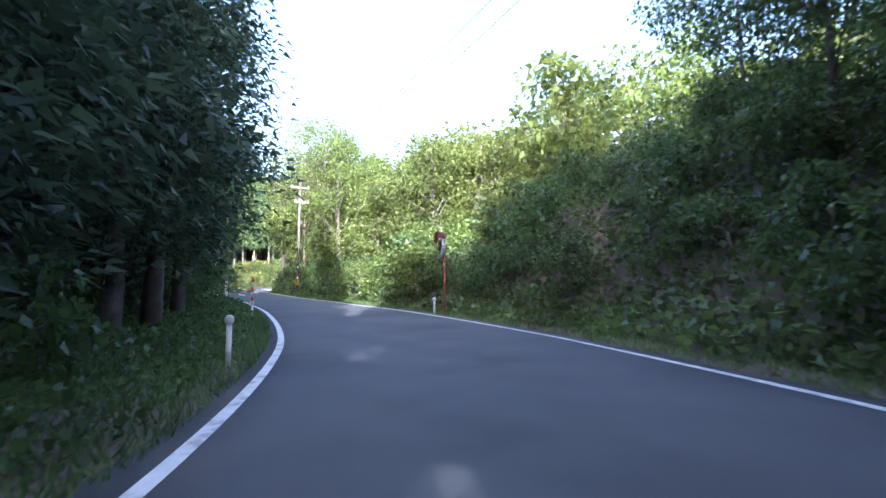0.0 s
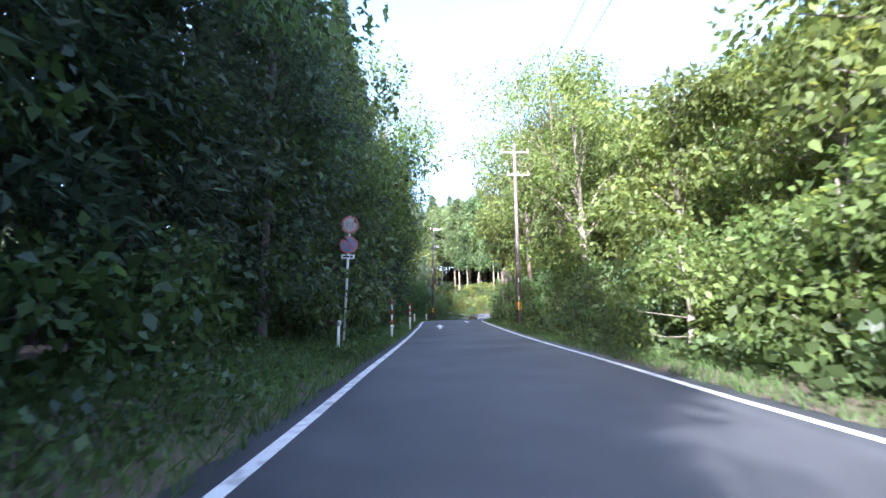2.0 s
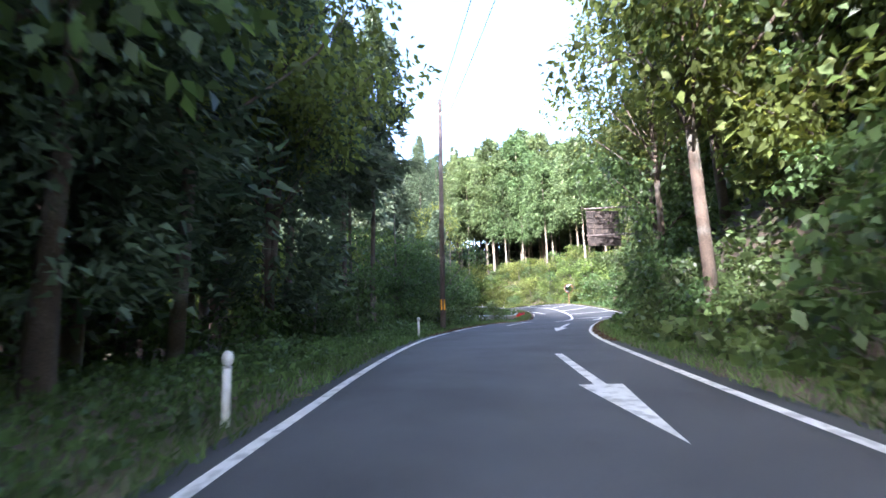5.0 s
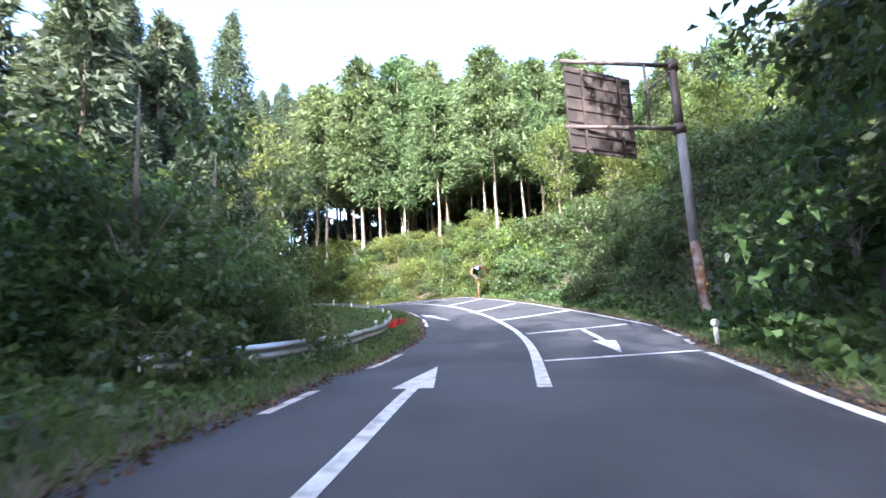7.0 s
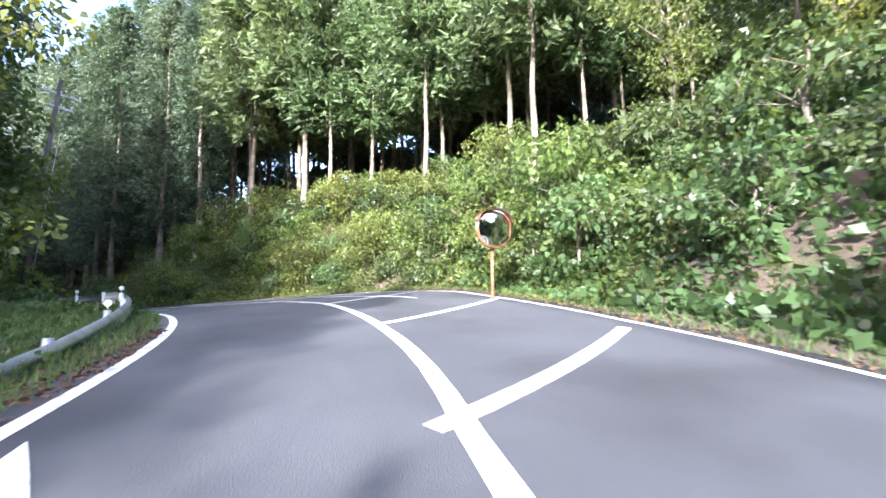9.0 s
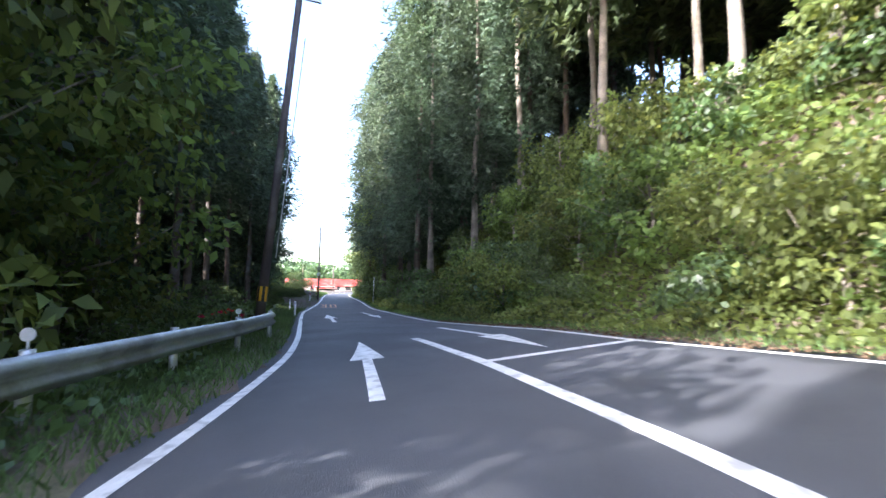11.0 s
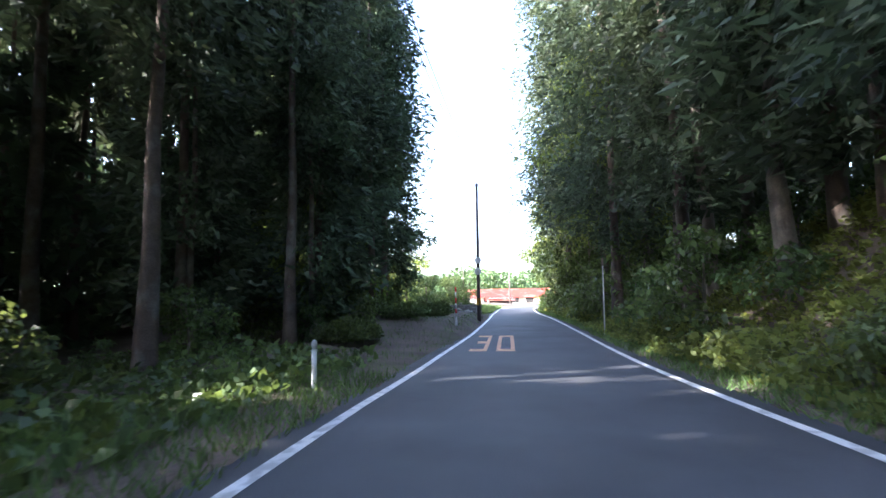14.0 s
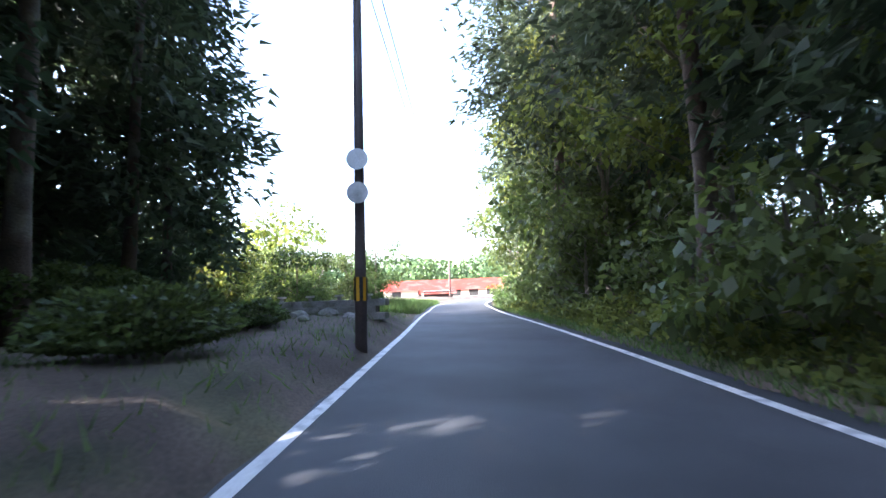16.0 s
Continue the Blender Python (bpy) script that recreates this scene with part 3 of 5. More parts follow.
def convex_mirror(x, y, face, height, mat, shell, label):
    """A traffic mirror on a pole, its face turned towards the heading given."""
    z = on_land(x, y)
    t = thing("traffic_mirror", pose(x, y, z, 0, 0, face), label, "traffic mirror")
    part("pole", tube(bmesh.new(), (0, 0.05, -0.4), (0, 0.05, height), 0.045, 0.045), mat, t)
    bm = bmesh.new()
    n, rings = 32, 6
    last = None
    for i in range(rings + 1):
        r = 0.46 * i / rings
        yy = -0.10 - 0.09 * (1 - (i / rings) ** 2)
        cur = [bm.verts.new((math.cos(2 * math.pi * k / n) * r, yy, height - 0.5 + math.sin(2 * math.pi * k / n) * r)) for k in range(n)] if i else [bm.verts.new((0, yy, height - 0.5))]
        if i == 1:
            for k in range(n):
                bm.faces.new((last[0], cur[k], cur[(k + 1) % n])).smooth = True
        elif i > 1:
            for k in range(n):
                bm.faces.new((last[k], cur[k], cur[(k + 1) % n], last[(k + 1) % n])).smooth = True
        last = cur
    bmesh.ops.recalc_face_normals(bm, faces=bm.faces)
    part("mirror", bm, MIRROR, t, "domed round mirror glass")
    bm = bmesh.new()
    prof = ((0.47, -0.14), (0.52, -0.12), (0.52, -0.02), (0.40, 0.04), (0.0, 0.06))
    loops = [[bm.verts.new((math.cos(2 * math.pi * k / n) * r, yy, height - 0.5 + math.sin(2 * math.pi * k / n) * r)) for k in range(n)] for r, yy in prof[:-1]]
    end = bm.verts.new((0, prof[-1][1], height - 0.5))
    for a, b in zip(loops, loops[1:]):
        for k in range(n):
            bm.faces.new((a[k], b[k], b[(k + 1) % n], a[(k + 1) % n])).smooth = True
    for k in range(n):
        bm.faces.new((loops[-1][k], end, loops[-1][(k + 1) % n])).smooth = True
    part("back_shell", bm, shell, t)
    bm = bmesh.new()
    for i in range(13):
        a = radians(20 + 140 * i / 12)
        p = Vector((math.cos(a) * 0.56, 0, height - 0.5 + math.sin(a) * 0.56))
        if i:
            for dy in (0,):
                vs = [bm.verts.new(q) for q in (last + Vector((0, -0.26, 0)), last + Vector((0, 0.02, 0)), p + Vector((0, 0.02, 0)), p + Vector((0, -0.26, 0)))]
                bm.faces.new(vs)
        last = p
    bmesh.ops.solidify(bm, geom=bm.faces[:], thickness=0.01)
    part("hood", bm, mat, t)


RED_POLE = material("red_brown_pole", (0.34, 0.085, 0.045), 0.6, spread=0.2, scale=4, fine=50, second=(0.22, 0.10, 0.07), mask=3.0)
# The WHITE shell paints in the sunlight that catches the mirror's rim.
convex_mirror(0.02, 18.35, -78, 3.35, RED_POLE, WHITE, "convex traffic mirror on a red-brown pole, sunlit rim painted white")
convex_mirror(-36.6, 99.4, 40, 2.6, RUST, RUST, "convex traffic mirror on a weathered pole by the bend")


def utility_pole(x, y, height, mat, label, band=True, arms=(), lean=(0, 0), discs=False, turn=0.0, r=0.15, band_at=(0.97, 1.48), conduit=False, plates=()):
    z = on_land(x, y)
    t = thing("utility_pole", pose(x, y, z, lean[0], lean[1], turn), label, "utility pole", "utility poles")
    part("pole", tube(bmesh.new(), (0, 0, -0.8), (0, 0, height), r, r * 0.62, 16), mat, t)
    if band:
        n = 12
        for k in range(n):
            bm = bmesh.new()
            vs = []
            for q in range(3):
                a = 2 * math.pi * (k + q / 2) / n
                vs.append([bm.verts.new((math.cos(a) * (r + 0.012), math.sin(a) * (r + 0.012), h)) for h in band_at])
            for a, b in zip(vs, vs[1:]):
                bm.faces.new((a[0], b[0], b[1], a[1])).smooth = True
            part("band_stripe", bm, YELLOW if k % 2 == 0 else BLACK, t, "yellow stripe" if k % 2 == 0 else "black stripe")
    for h, half, off in arms:
        a = part("cross_arm", box(bmesh.new(), (off - half, -0.05, h - 0.045), (off + half, 0.05, h + 0.045), 0.006), STEEL, t, "steel cross arm")
        for k in range(3):
            cx = off - half * 0.9 + half * 0.9 * k
            bm = tube(bmesh.new(), (cx, 0, h + 0.045), (cx, 0, h + 0.12), 0.02, 0.02, 8)
            tube(bm, (cx, 0, h + 0.12), (cx, 0, h + 0.22), 0.055, 0.04, 10)
            part("insulator", bm, WHITE, a, "white porcelain insulator")
    if conduit:
        part("conduit", tube(bmesh.new(), (0.26, -0.08, 2.3), (0.34, -0.08, 9.5), 0.018, 0.018, 8), WHITE, t, "thin pale conduit beside the pole")
    for h in plates:
        part("marker_plate", box(bmesh.new(), (-0.035, -r - 0.015, h - 0.12), (0.035, -r * 0.8, h + 0.12), 0.004), WHITE, t, "small white marker plate")
    if discs:
        for h in (3.68, 3.02):
            d = part("round_sign", disc(bmesh.new(), (0, -0.2, h), 0.21), STEEL, t, "back of a round traffic sign")
            part("clamp", box(bmesh.new(), (-0.16, -0.19, h - 0.04), (0.16, 0.0, h + 0.04)), STEEL, d)
    return t


utility_pole(-14.55, 45.0, 11.5, POLE_DARK, "dark brown utility pole with yellow and black band", True, ((10.9, 0.9, 0.0), (9.4, 0.7, 0.2)), (0, 1.0), turn=heading(48), plates=(1.68, 2.75))
utility_pole(-33.0, 66.7, 12.0, POLE_DARK, "tall dark utility pole with yellow and black band in bushes", True, ((11.2, 0.7, 0.3), (9.0, 0.3, 0.45)), (0, 1.0), turn=heading(66))
utility_pole(-60.9, 101.95, 12.4, POLE_DARK, "leaning dark utility pole past the end of the guard rail", True, ((11.6, 0.9, 0.1), (10.9, 0.5, 0.2)), (0, 4.5), turn=heading(126), band_at=(0.95, 1.4), conduit=True)
utility_pole(-98.7, 114.3, 8.5, POLE_DARK, "utility pole with two round sign backs and a striped band", True, (), (0, 0.5), True, heading(170), 0.12, (0.95, 1.4))
utility_pole(-150.0, 132.1, 8.3, POLE_DARK, "dark utility pole by the red-roofed houses", False, ((7.9, 0.6, 0.0),), (0, 0), turn=heading(190))


def cable(a, b, sag, r=0.012):
    cu = bpy.data.curves.new("overhead_cable", "CURVE")
    cu.dimensions, cu.bevel_depth, cu.bevel_resolution = "3D", r, 1
    sp = cu.splines.new("POLY")
    n = 24
    sp.points.add(n)
    for k in range(n + 1):
        u = k / n
        p = Vector(a).lerp(Vector(b), u) - Vector((0, 0, 4 * sag * u * (1 - u)))
        sp.points[k].co = (*p, 1)
    cu.materials.append(CABLE)
    ob = new("overhead_cable", cu)
    return tagged(ob, "thin black overhead cable between poles", "cable", "overhead cables")


_poles = [(-14.7, 45.0, 13.4), (-33.0, 66.7, 14.4), (-62.0, 102.4, 15.3), (-150.0, 132.1, 10.9)]
for a, b in (((6, 12, 14.5), _poles[0]), (_poles[0], _poles[1]), ((-61.8, 101.6, 12.6), _poles[3])):
    for d in (0.0, 0.55):
        cable((a[0] + d, a[1] + d * 0.4, a[2] - d), (b[0] + d, b[1] + d * 0.4, b[2] - d), 0.6)


def gantry_sign():
    """A big roadside sign seen from its back, on a cantilever post."""
    x, y = -26.2, 84.0
    z = on_land(x, y)
    turn = math.degrees(math.atan2(1.85, 2.1))
    t = thing("direction_sign", pose(x, y, z, 0, 0, 0), "large direction sign with dark ribbed back on weathered post", "road sign")
    top = 11.5 - z
    bm = tube(bmesh.new(), (0.1, 0, -0.5), (-0.05, 0, 2.6), 0.15, 0.145, 16)
    part("post_base", bm, RUST, t, "rusty lower part of the post")
    part("post", tube(bmesh.new(), (-0.05, 0, 2.6), (-0.085, 0, 6.0), 0.145, 0.135, 16), POLE_GREY, t, "pale grey steel post")
    # POLE_DARK puts the shade of the trees into the upper post's colour.
    part("post", tube(bmesh.new(), (-0.085, 0, 6.0), (-0.12, 0, top), 0.137, 0.13, 16), POLE_DARK, t, "upper post, tree shade painted in as a darker tone")
    for h in (9.25 - z, 11.35 - z):
        part("clamp", tube(bmesh.new(), (-0.11, 0, h - 0.14), (-0.11, 0, h + 0.14), 0.19, 0.19, 14), POLE_DARK, t)
    for h in (1.0, 1.25):
        part("reflective_band", tube(bmesh.new(), (0.04, 0, h), (0.04, 0, h + 0.07), 0.138, 0.138, 16), YELLOW, t, "orange reflective band")
    far = Vector((-3.6, -1.75, 0))
    for h in (9.25 - z, 11.35 - z):
        part("arm", tube(bmesh.new(), (-0.08, 0, h), tuple(far * 0.98 + Vector((0, 0, h))), 0.07, 0.06, 12), POLE_DARK, t)
    part("strut", tube(bmesh.new(), tuple(far * 0.28 + Vector((0, 0, 9.25 - z))), tuple(far * 0.28 + Vector((0, 0, 11.35 - z))), 0.045, 0.045, 10), POLE_DARK, t)
    part("strut", tube(bmesh.new(), (-0.1, 0, 11.2 - z), tuple(far * 0.3 + Vector((0, 0, 10.4 - z))), 0.04, 0.04, 10), POLE_DARK, t)
    p = part("panel", box(bmesh.new(), (-1.35, -0.03, -1.36), (1.35, 0.03, 1.36), 0.01), PANEL_BACK, t, "dark brown back of the sign panel")
    p.matrix_basis = pose(-2.42, -0.80, 9.83 - z, 0, 0, turn)
    for k in range(7):
        part("rib", box(bmesh.new(), (-1.33, -0.075, -1.2 + 0.4 * k - 0.03), (1.33, -0.03, -1.2 + 0.4 * k + 0.03)), PANEL_BACK, p)
    for k in (-0.75, 0.75):
        part("upright", box(bmesh.new(), (k - 0.04, -0.12, -1.3), (k + 0.04, -0.075, 1.3)), PANEL_BACK, p)


gantry_sign()


def guard_rail():
    pts = [place(q, lat)[:2] for q, lat in ((82.6, 5.9), (83.4, 5.0), (84.3, 4.4), (85.3, 4.05), (86.3, 3.85), (87.3, 3.75), (88.3, 3.7), (89.3, 3.66), (90.3, 3.6), (91.3, 3.45), (92.3, 3.3), (93.3, 3.2), (94.3, 3.1), (95.3, 3.0), (96.3, 2.9), (97.3, 2.78), (98.3, 2.65), (99.3, 2.55), (100.3, 2.48))]
    for q in np.arange(101.3, 125.8, 1.0):
        pts.append(place(q, np.interp(q, (101, 112, 116, 120, 125.5), (2.45, 2.7, 3.05, 2.95, 2.4)))[:2])
    pts = np.array(pts)
    t = thing("guard_rail", pose(0, 0, 0), "weathered galvanised steel guard rail round the bend", "guard rail")
    zs = np.array([on_land(*p) for p in pts])
    zr = np.array([stations([p])[2][0] for p in pts])
    top = np.convolve(np.pad(zr, 3, "edge"), np.ones(7) / 7, "valid") + np.interp(np.arange(len(pts)), (0, 3, 8, 12, 16, 24, 30), (0.55, 0.55, 0.38, 0.14, 0.05, 0.42, 0.7))
    d = np.gradient(pts, axis=0)
    d /= np.linalg.norm(d, axis=1)[:, None]
    nrm = np.stack([d[:, 1], -d[:, 0]], 1)
    prof = ((0.0, 0.0), (0.03, -0.03), (0.075, -0.07), (0.075, -0.11), (0.02, -0.155), (0.02, -0.195), (0.075, -0.24), (0.075, -0.28), (0.03, -0.32), (0.0, -0.35))
    v, f = [], []
    m = len(prof)
    for i in range(len(pts)):
        for o, h in prof:
            v.append((pts[i, 0] + nrm[i, 0] * o, pts[i, 1] + nrm[i, 1] * o, top[i] + h))
        for o, h in reversed(prof):
            v.append((pts[i, 0] + nrm[i, 0] * (o - 0.006), pts[i, 1] + nrm[i, 1] * (o - 0.006), top[i] + h))
    w = 2 * m
    for i in range(len(pts) - 1):
        for k in range(w):
            f.append((i * w + k, i * w + (k + 1) % w, (i + 1) * w + (k + 1) % w, (i + 1) * w + k))
    part("beam", mesh_of("beam", v, f, STEEL, True), STEEL, t, "corrugated steel beam")
    for i in range(1, len(pts), 3):
        bm = tube(bmesh.new(), (pts[i, 0] - nrm[i, 0] * 0.08, pts[i, 1] - nrm[i, 1] * 0.08, zs[i] - 0.5), (pts[i, 0] - nrm[i, 0] * 0.08, pts[i, 1] - nrm[i, 1] * 0.08, top[i] + 0.03), 0.06, 0.06, 12)
        p = part("post", bm, STEEL, t)
        if i % 2 == 0:
            bm = disc(bmesh.new(), (0, 0, 0), 0.06, 0.02, 16)
            r = part("reflector", bm, WHITE, p, "round white reflector")
            r.matrix_basis = pose(pts[i, 0] - nrm[i, 0] * 0.08, pts[i, 1] - nrm[i, 1] * 0.08, top[i] + 0.16, 0, 0, math.degrees(math.atan2(-d[i, 0], d[i, 1])))
            part("reflector_stem", tube(bmesh.new(), (pts[i, 0] - nrm[i, 0] * 0.08, pts[i, 1] - nrm[i, 1] * 0.08, top[i]), (pts[i, 0] - nrm[i, 0] * 0.08, pts[i, 1] - nrm[i, 1] * 0.08, top[i] + 0.12), 0.012, 0.012, 6), STEEL, p)


guard_rail()


def street_lamp(x, y, h):
    z = on_land(x, y)
    t = thing("street_lamp", pose(x, y, z, 0, 0, 20), "pale street lamp on the hillside road above", "street lamp")
    part("pole", tube(bmesh.new(), (0, 0, -0.5), (0, 0, h), 0.11, 0.07, 12), POLE_GREY, t)
    part("arm", tube(bmesh.new(), (0, 0, 1.2), (-1.1, 0, 1.5), 0.035, 0.03, 8), STEEL, t)
    bm = bmesh.new()
    bmesh.ops.create_uvsphere(bm, u_segments=14, v_segments=8, radius=0.26)
    bmesh.ops.scale(bm, vec=(1.2, 1, 0.6), verts=bm.verts)
    bmesh.ops.translate(bm, vec=(-1.3, 0, 1.5), verts=bm.verts)
    part("lamp_head", bm, WHITE, t, "pale rounded lamp head")


street_lamp(-22.0, 112.0, 6.0)

# ---- red-roofed houses past the end of the woods ----


def house(x, y, turn, w, d, h, ridge):
    z = on_land(x, y) - 0.9
    t = thing("house", pose(x, y, z, 0, 0, turn), "low rural house with a red metal roof", "house", "red-roofed houses")
    part("wall", box(bmesh.new(), (-w / 2, -d / 2, -0.5), (w / 2, d / 2, h)), PLASTER, t)
    bm = bmesh.new()
    e = 0.6
    a = [bm.verts.new(p) for p in ((-w / 2 - e, -d / 2 - e, h - 0.15), (w / 2 + e, -d / 2 - e, h - 0.15), (w / 2 + e, 0, h + ridge), (-w / 2 - e, 0, h + ridge), (-w / 2 - e, d / 2 + e, h - 0.15), (w / 2 + e, d / 2 + e, h - 0.15))]
    bm.faces.new((a[0], a[1], a[2], a[3]))
    bm.faces.new((a[3], a[2], a[5], a[4]))
    bmesh.ops.solidify(bm, geom=bm.faces[:], thickness=0.12)
    r = part("roof", bm, ROOF_RED, t, "red sheet-metal roof")
    for k in range(int(w / 0.9)):
        cx = -w / 2 + 0.5 + k * 0.9
        bm = bmesh.new()
        vs = [bm.verts.new(p) for p in ((cx - 0.03, -d / 2 - e, h - 0.1), (cx + 0.03, -d / 2 - e, h - 0.1), (cx + 0.03, 0, h + ridge + 0.05), (cx - 0.03, 0, h + ridge + 0.05))]
        bm.faces.new(vs)
        bmesh.ops.solidify(bm, geom=bm.faces[:], thickness=0.05)
        part("seam", bm, ROOF_RED, r)
    for k in range(3):
        cx = -w / 2 + w * (k + 0.5) / 3
        wn = part("window", box(bmesh.new(), (cx - 0.8, -d / 2 - 0.05, 0.9), (cx + 0.8, -d / 2 + 0.02, 2.0)), BLACK, t, "dark window")
        part("window_frame", box(bmesh.new(), (cx - 0.85, -d / 2 - 0.07, 2.0), (cx + 0.85, -d / 2 + 0.02, 2.08)), WHITE, wn)


house(-164, 141.5, 58, 9, 7, 2.1, 1.7)
house(-174, 134.0, 76, 14, 8, 2.3, 1.7)
house(-160, 133.0, 80, 4.5, 4, 1.7, 0.9)

# ---- trees ----


def cedar_meshes(seed, height, bare, radius, n, size=0.45, mat=CEDAR, bark=BARK, blunt=0.7, fullness=1.0):
    """A straight conifer: trunk, short dead snags, and drooping sprays from the bare part up."""
    rng = np.random.default_rng(seed)
    trunk, off = trunk_mesh("trunk", rng, height * 0.97, 0.0072 * height + 0.02, 0.03, bark)
    branches = int(n / 42)
    u = rng.uniform(0, 1, branches) ** 0.85
    hs = bare + (height - bare) * u
    prof = radius * np.clip((1 - u ** (1 + fullness)) ** (blunt + 0.15) * (0.55 + 0.5 * rng.random(branches)), 0.10, None) * np.clip(u * 5 + 0.45, 0, 1)
    ang = rng.uniform(0, 2 * np.pi, branches)
    k = rng.integers(0, branches, n)
    t = rng.uniform(0.25, 1.0, n) ** 0.7
    r = prof[k] * t
    a = ang[k] + rng.normal(0, 0.13, n)
    z = hs[k] + 0.18 * r - 0.30 * r * t + rng.normal(0, 0.26, n)
    p = np.stack([np.cos(a) * r, np.sin(a) * r, z], 1) + rng.normal(0, 0.13, (n, 3))
    d = np.stack([np.cos(a), np.sin(a), rng.normal(-0.35, 0.45, n)], 1) + rng.normal(0, 0.45, (n, 3))
    long = rng.uniform(0.6, 1.35, n) * size
    v, f = sprays(rng, p, d, long, long * rng.uniform(0.3, 0.5, n))
    return trunk, mesh_of("crown", v, f, mat)


def broad_meshes(seed, height, radius, n, low=0.2, leaf=0.26, mat=BROAD, bark=PALE_BARK, sides=6, slim=1.0):
    """A broadleaf tree: forking limbs and clumps of leaves with gaps between."""
    rng = np.random.default_rng(seed)
    bm = bmesh.new()
    r0 = (0.012 * height + 0.03) * slim
    fork = height * 0.35
    bend = rng.normal(0, 0.02 * height, 2)
    tube(bm, (0, 0, -0.4), (0.1, 0.05, fork), r0 * 1.2, r0 * 0.8, 9)
    tube(bm, (0.1, 0.05, fork - 0.05), (bend[0], bend[1], height * 0.86), r0 * 0.8, 0.02, 7)
    clumps = []
    for _ in range(int(9 + height * 0.8)):
        a, e = rng.uniform(0, 2 * np.pi), rng.uniform(0, 1)
        rr = radius * (0.45 + 0.6 * rng.random()) * math.sin(math.pi * (0.15 + 0.8 * e)) ** 0.7
        top = np.array([math.cos(a) * rr, math.sin(a) * rr, height * (low + (0.97 - low) * e)])
        rise = top[2] * rng.uniform(0.45, 0.82)
        start = np.array([0.1, 0.05, rise]) + np.array([bend[0] - 0.1, bend[1] - 0.05, 0]) * np.clip((rise - fork) / (height * 0.86 - fork), 0, 1)
        mid = (start + top) / 2 + rng.normal(0, 0.25, 3)
        tube(bm, start, mid, r0 * 0.32, r0 * 0.2, sides)
        tube(bm, mid, top, r0 * 0.2, 0.012, sides)
        clumps.append((top, rng.uniform(0.55, 1.1) * radius * 0.42))
        clumps.append((mid + rng.normal(0, 0.4, 3), rng.uniform(0.4, 0.8) * radius * 0.36))
    me = bpy.data.meshes.new("trunk")
    bm.to_mesh(me)
    bm.free()
    me.materials.append(bark)
    c = np.array([q[0] for q in clumps])
    cr = np.array([q[1] for q in clumps])
    k = rng.choice(len(clumps), n, p=cr**2 / (cr**2).sum())
    d = rng.normal(size=(n, 3))
    d /= np.linalg.norm(d, axis=1)[:, None]
    p = c[k] + d * cr[k][:, None] * rng.uniform(0.45, 1.0, n)[:, None] * np.array([1.15, 1.15, 0.7])
    size = rng.uniform(0.6, 1.3, n) * leaf
    v, f = leaves(rng, p, d * 0.6 + rng.normal(0, 0.7, (n, 3)) + np.array([0, 0, -0.25]), size, size * 0.62, 0.15)
    return me, mesh_of("crown", v, f, mat)


def plant(kind, meshes, x, y, turn, scale, label, category, group, sink=0.15, tilt=0.0):
    z = on_land(x, y)
    t = new(kind)
    t.empty_display_size = 0.3
    t.matrix_world = pose(x, y, z - sink, tilt, 0, turn) @ Matrix.Diagonal((scale, scale, scale, 1))
    tagged(t, label, category, group)
    for nm, me in zip(("trunk", "crown"), meshes):
        o = new(nm, me)
        o.parent = t
    return t


rng = np.random.default_rng(11)
CEDARS = [cedar_meshes(20 + i, h, b, r, n, 0.55) for i, (h, b, r, n) in enumerate(((19, 7.5, 3.1, 4600), (21, 9.0, 3.2, 4800), (17, 6.5, 3.0, 4400), (20, 10.0, 2.9, 4200)))]
DEEP_CEDARS = [cedar_meshes(26 + i, h, b, r, n, 0.85, CEDAR, BARK, 0.7) for i, (h, b, r, n) in enumerate(((19, 5.0, 3.2, 1900), (21, 6.0, 3.3, 1900)))]
EDGE_CEDARS = [cedar_meshes(30 + i, h, b, r, n, 0.36, CEDAR, BARK, 0.8) for i, (h, b, r, n) in enumerate(((18, 1.6, 3.5, 9500), (20, 3.0, 3.6, 9500), (16, 1.2, 3.2, 8500)))]
NEAR_CEDARS = [cedar_meshes(36 + i, h, b, r, n, 0.24, CEDAR, BARK, 0.8) for i, (h, b, r, n) in enumerate(((19, 1.2, 3.4, 19000), (21, 1.6, 3.5, 19000)))]
FINE_CEDARS = [cedar_meshes(70 + i, h, b, r, n, 0.27, CEDAR, BARK, 0.7) for i, (h, b, r, n) in enumerate(((20, 5.0, 3.0, 13000), (19, 6.0, 2.9, 12000)))]
WIDE_CEDARS = [cedar_meshes(75 + i, h, b, r, n, 0.33, CEDAR, BARK, 0.35, 2.4) for i, (h, b, r, n) in enumerate(((28, 4.0, 4.4, 19000), (30, 4.6, 4.6, 19500)))]
CYPRESSES = [cedar_meshes(50 + i, h, b, r, n, 0.46, CYPRESS, PALE_BARK, 0.3, 2.0) for i, (h, b, r, n) in enumerate(((17.0, 6.0, 3.2, 7600), (18.5, 6.6, 3.5, 8000), (16.0, 5.4, 3.2, 7200)))]
TALL_CEDARS = [cedar_meshes(150 + i, h, b, r, n, 0.34, CEDAR, PALE_BARK, 0.35, 2.2) for i, (h, b, r, n) in enumerate(((26, 5.0, 3.0, 15000), (28, 6.0, 3.2, 15500), (25, 4.0, 3.0, 14500)))]
TALL_DARKS = [broad_meshes(160 + i, h, r, n, 0.08, 0.25, BANK, BARK, 6, 0.6) for i, (h, r, n) in enumerate(((14, 4.2, 9500), (16, 4.6, 10500)))]
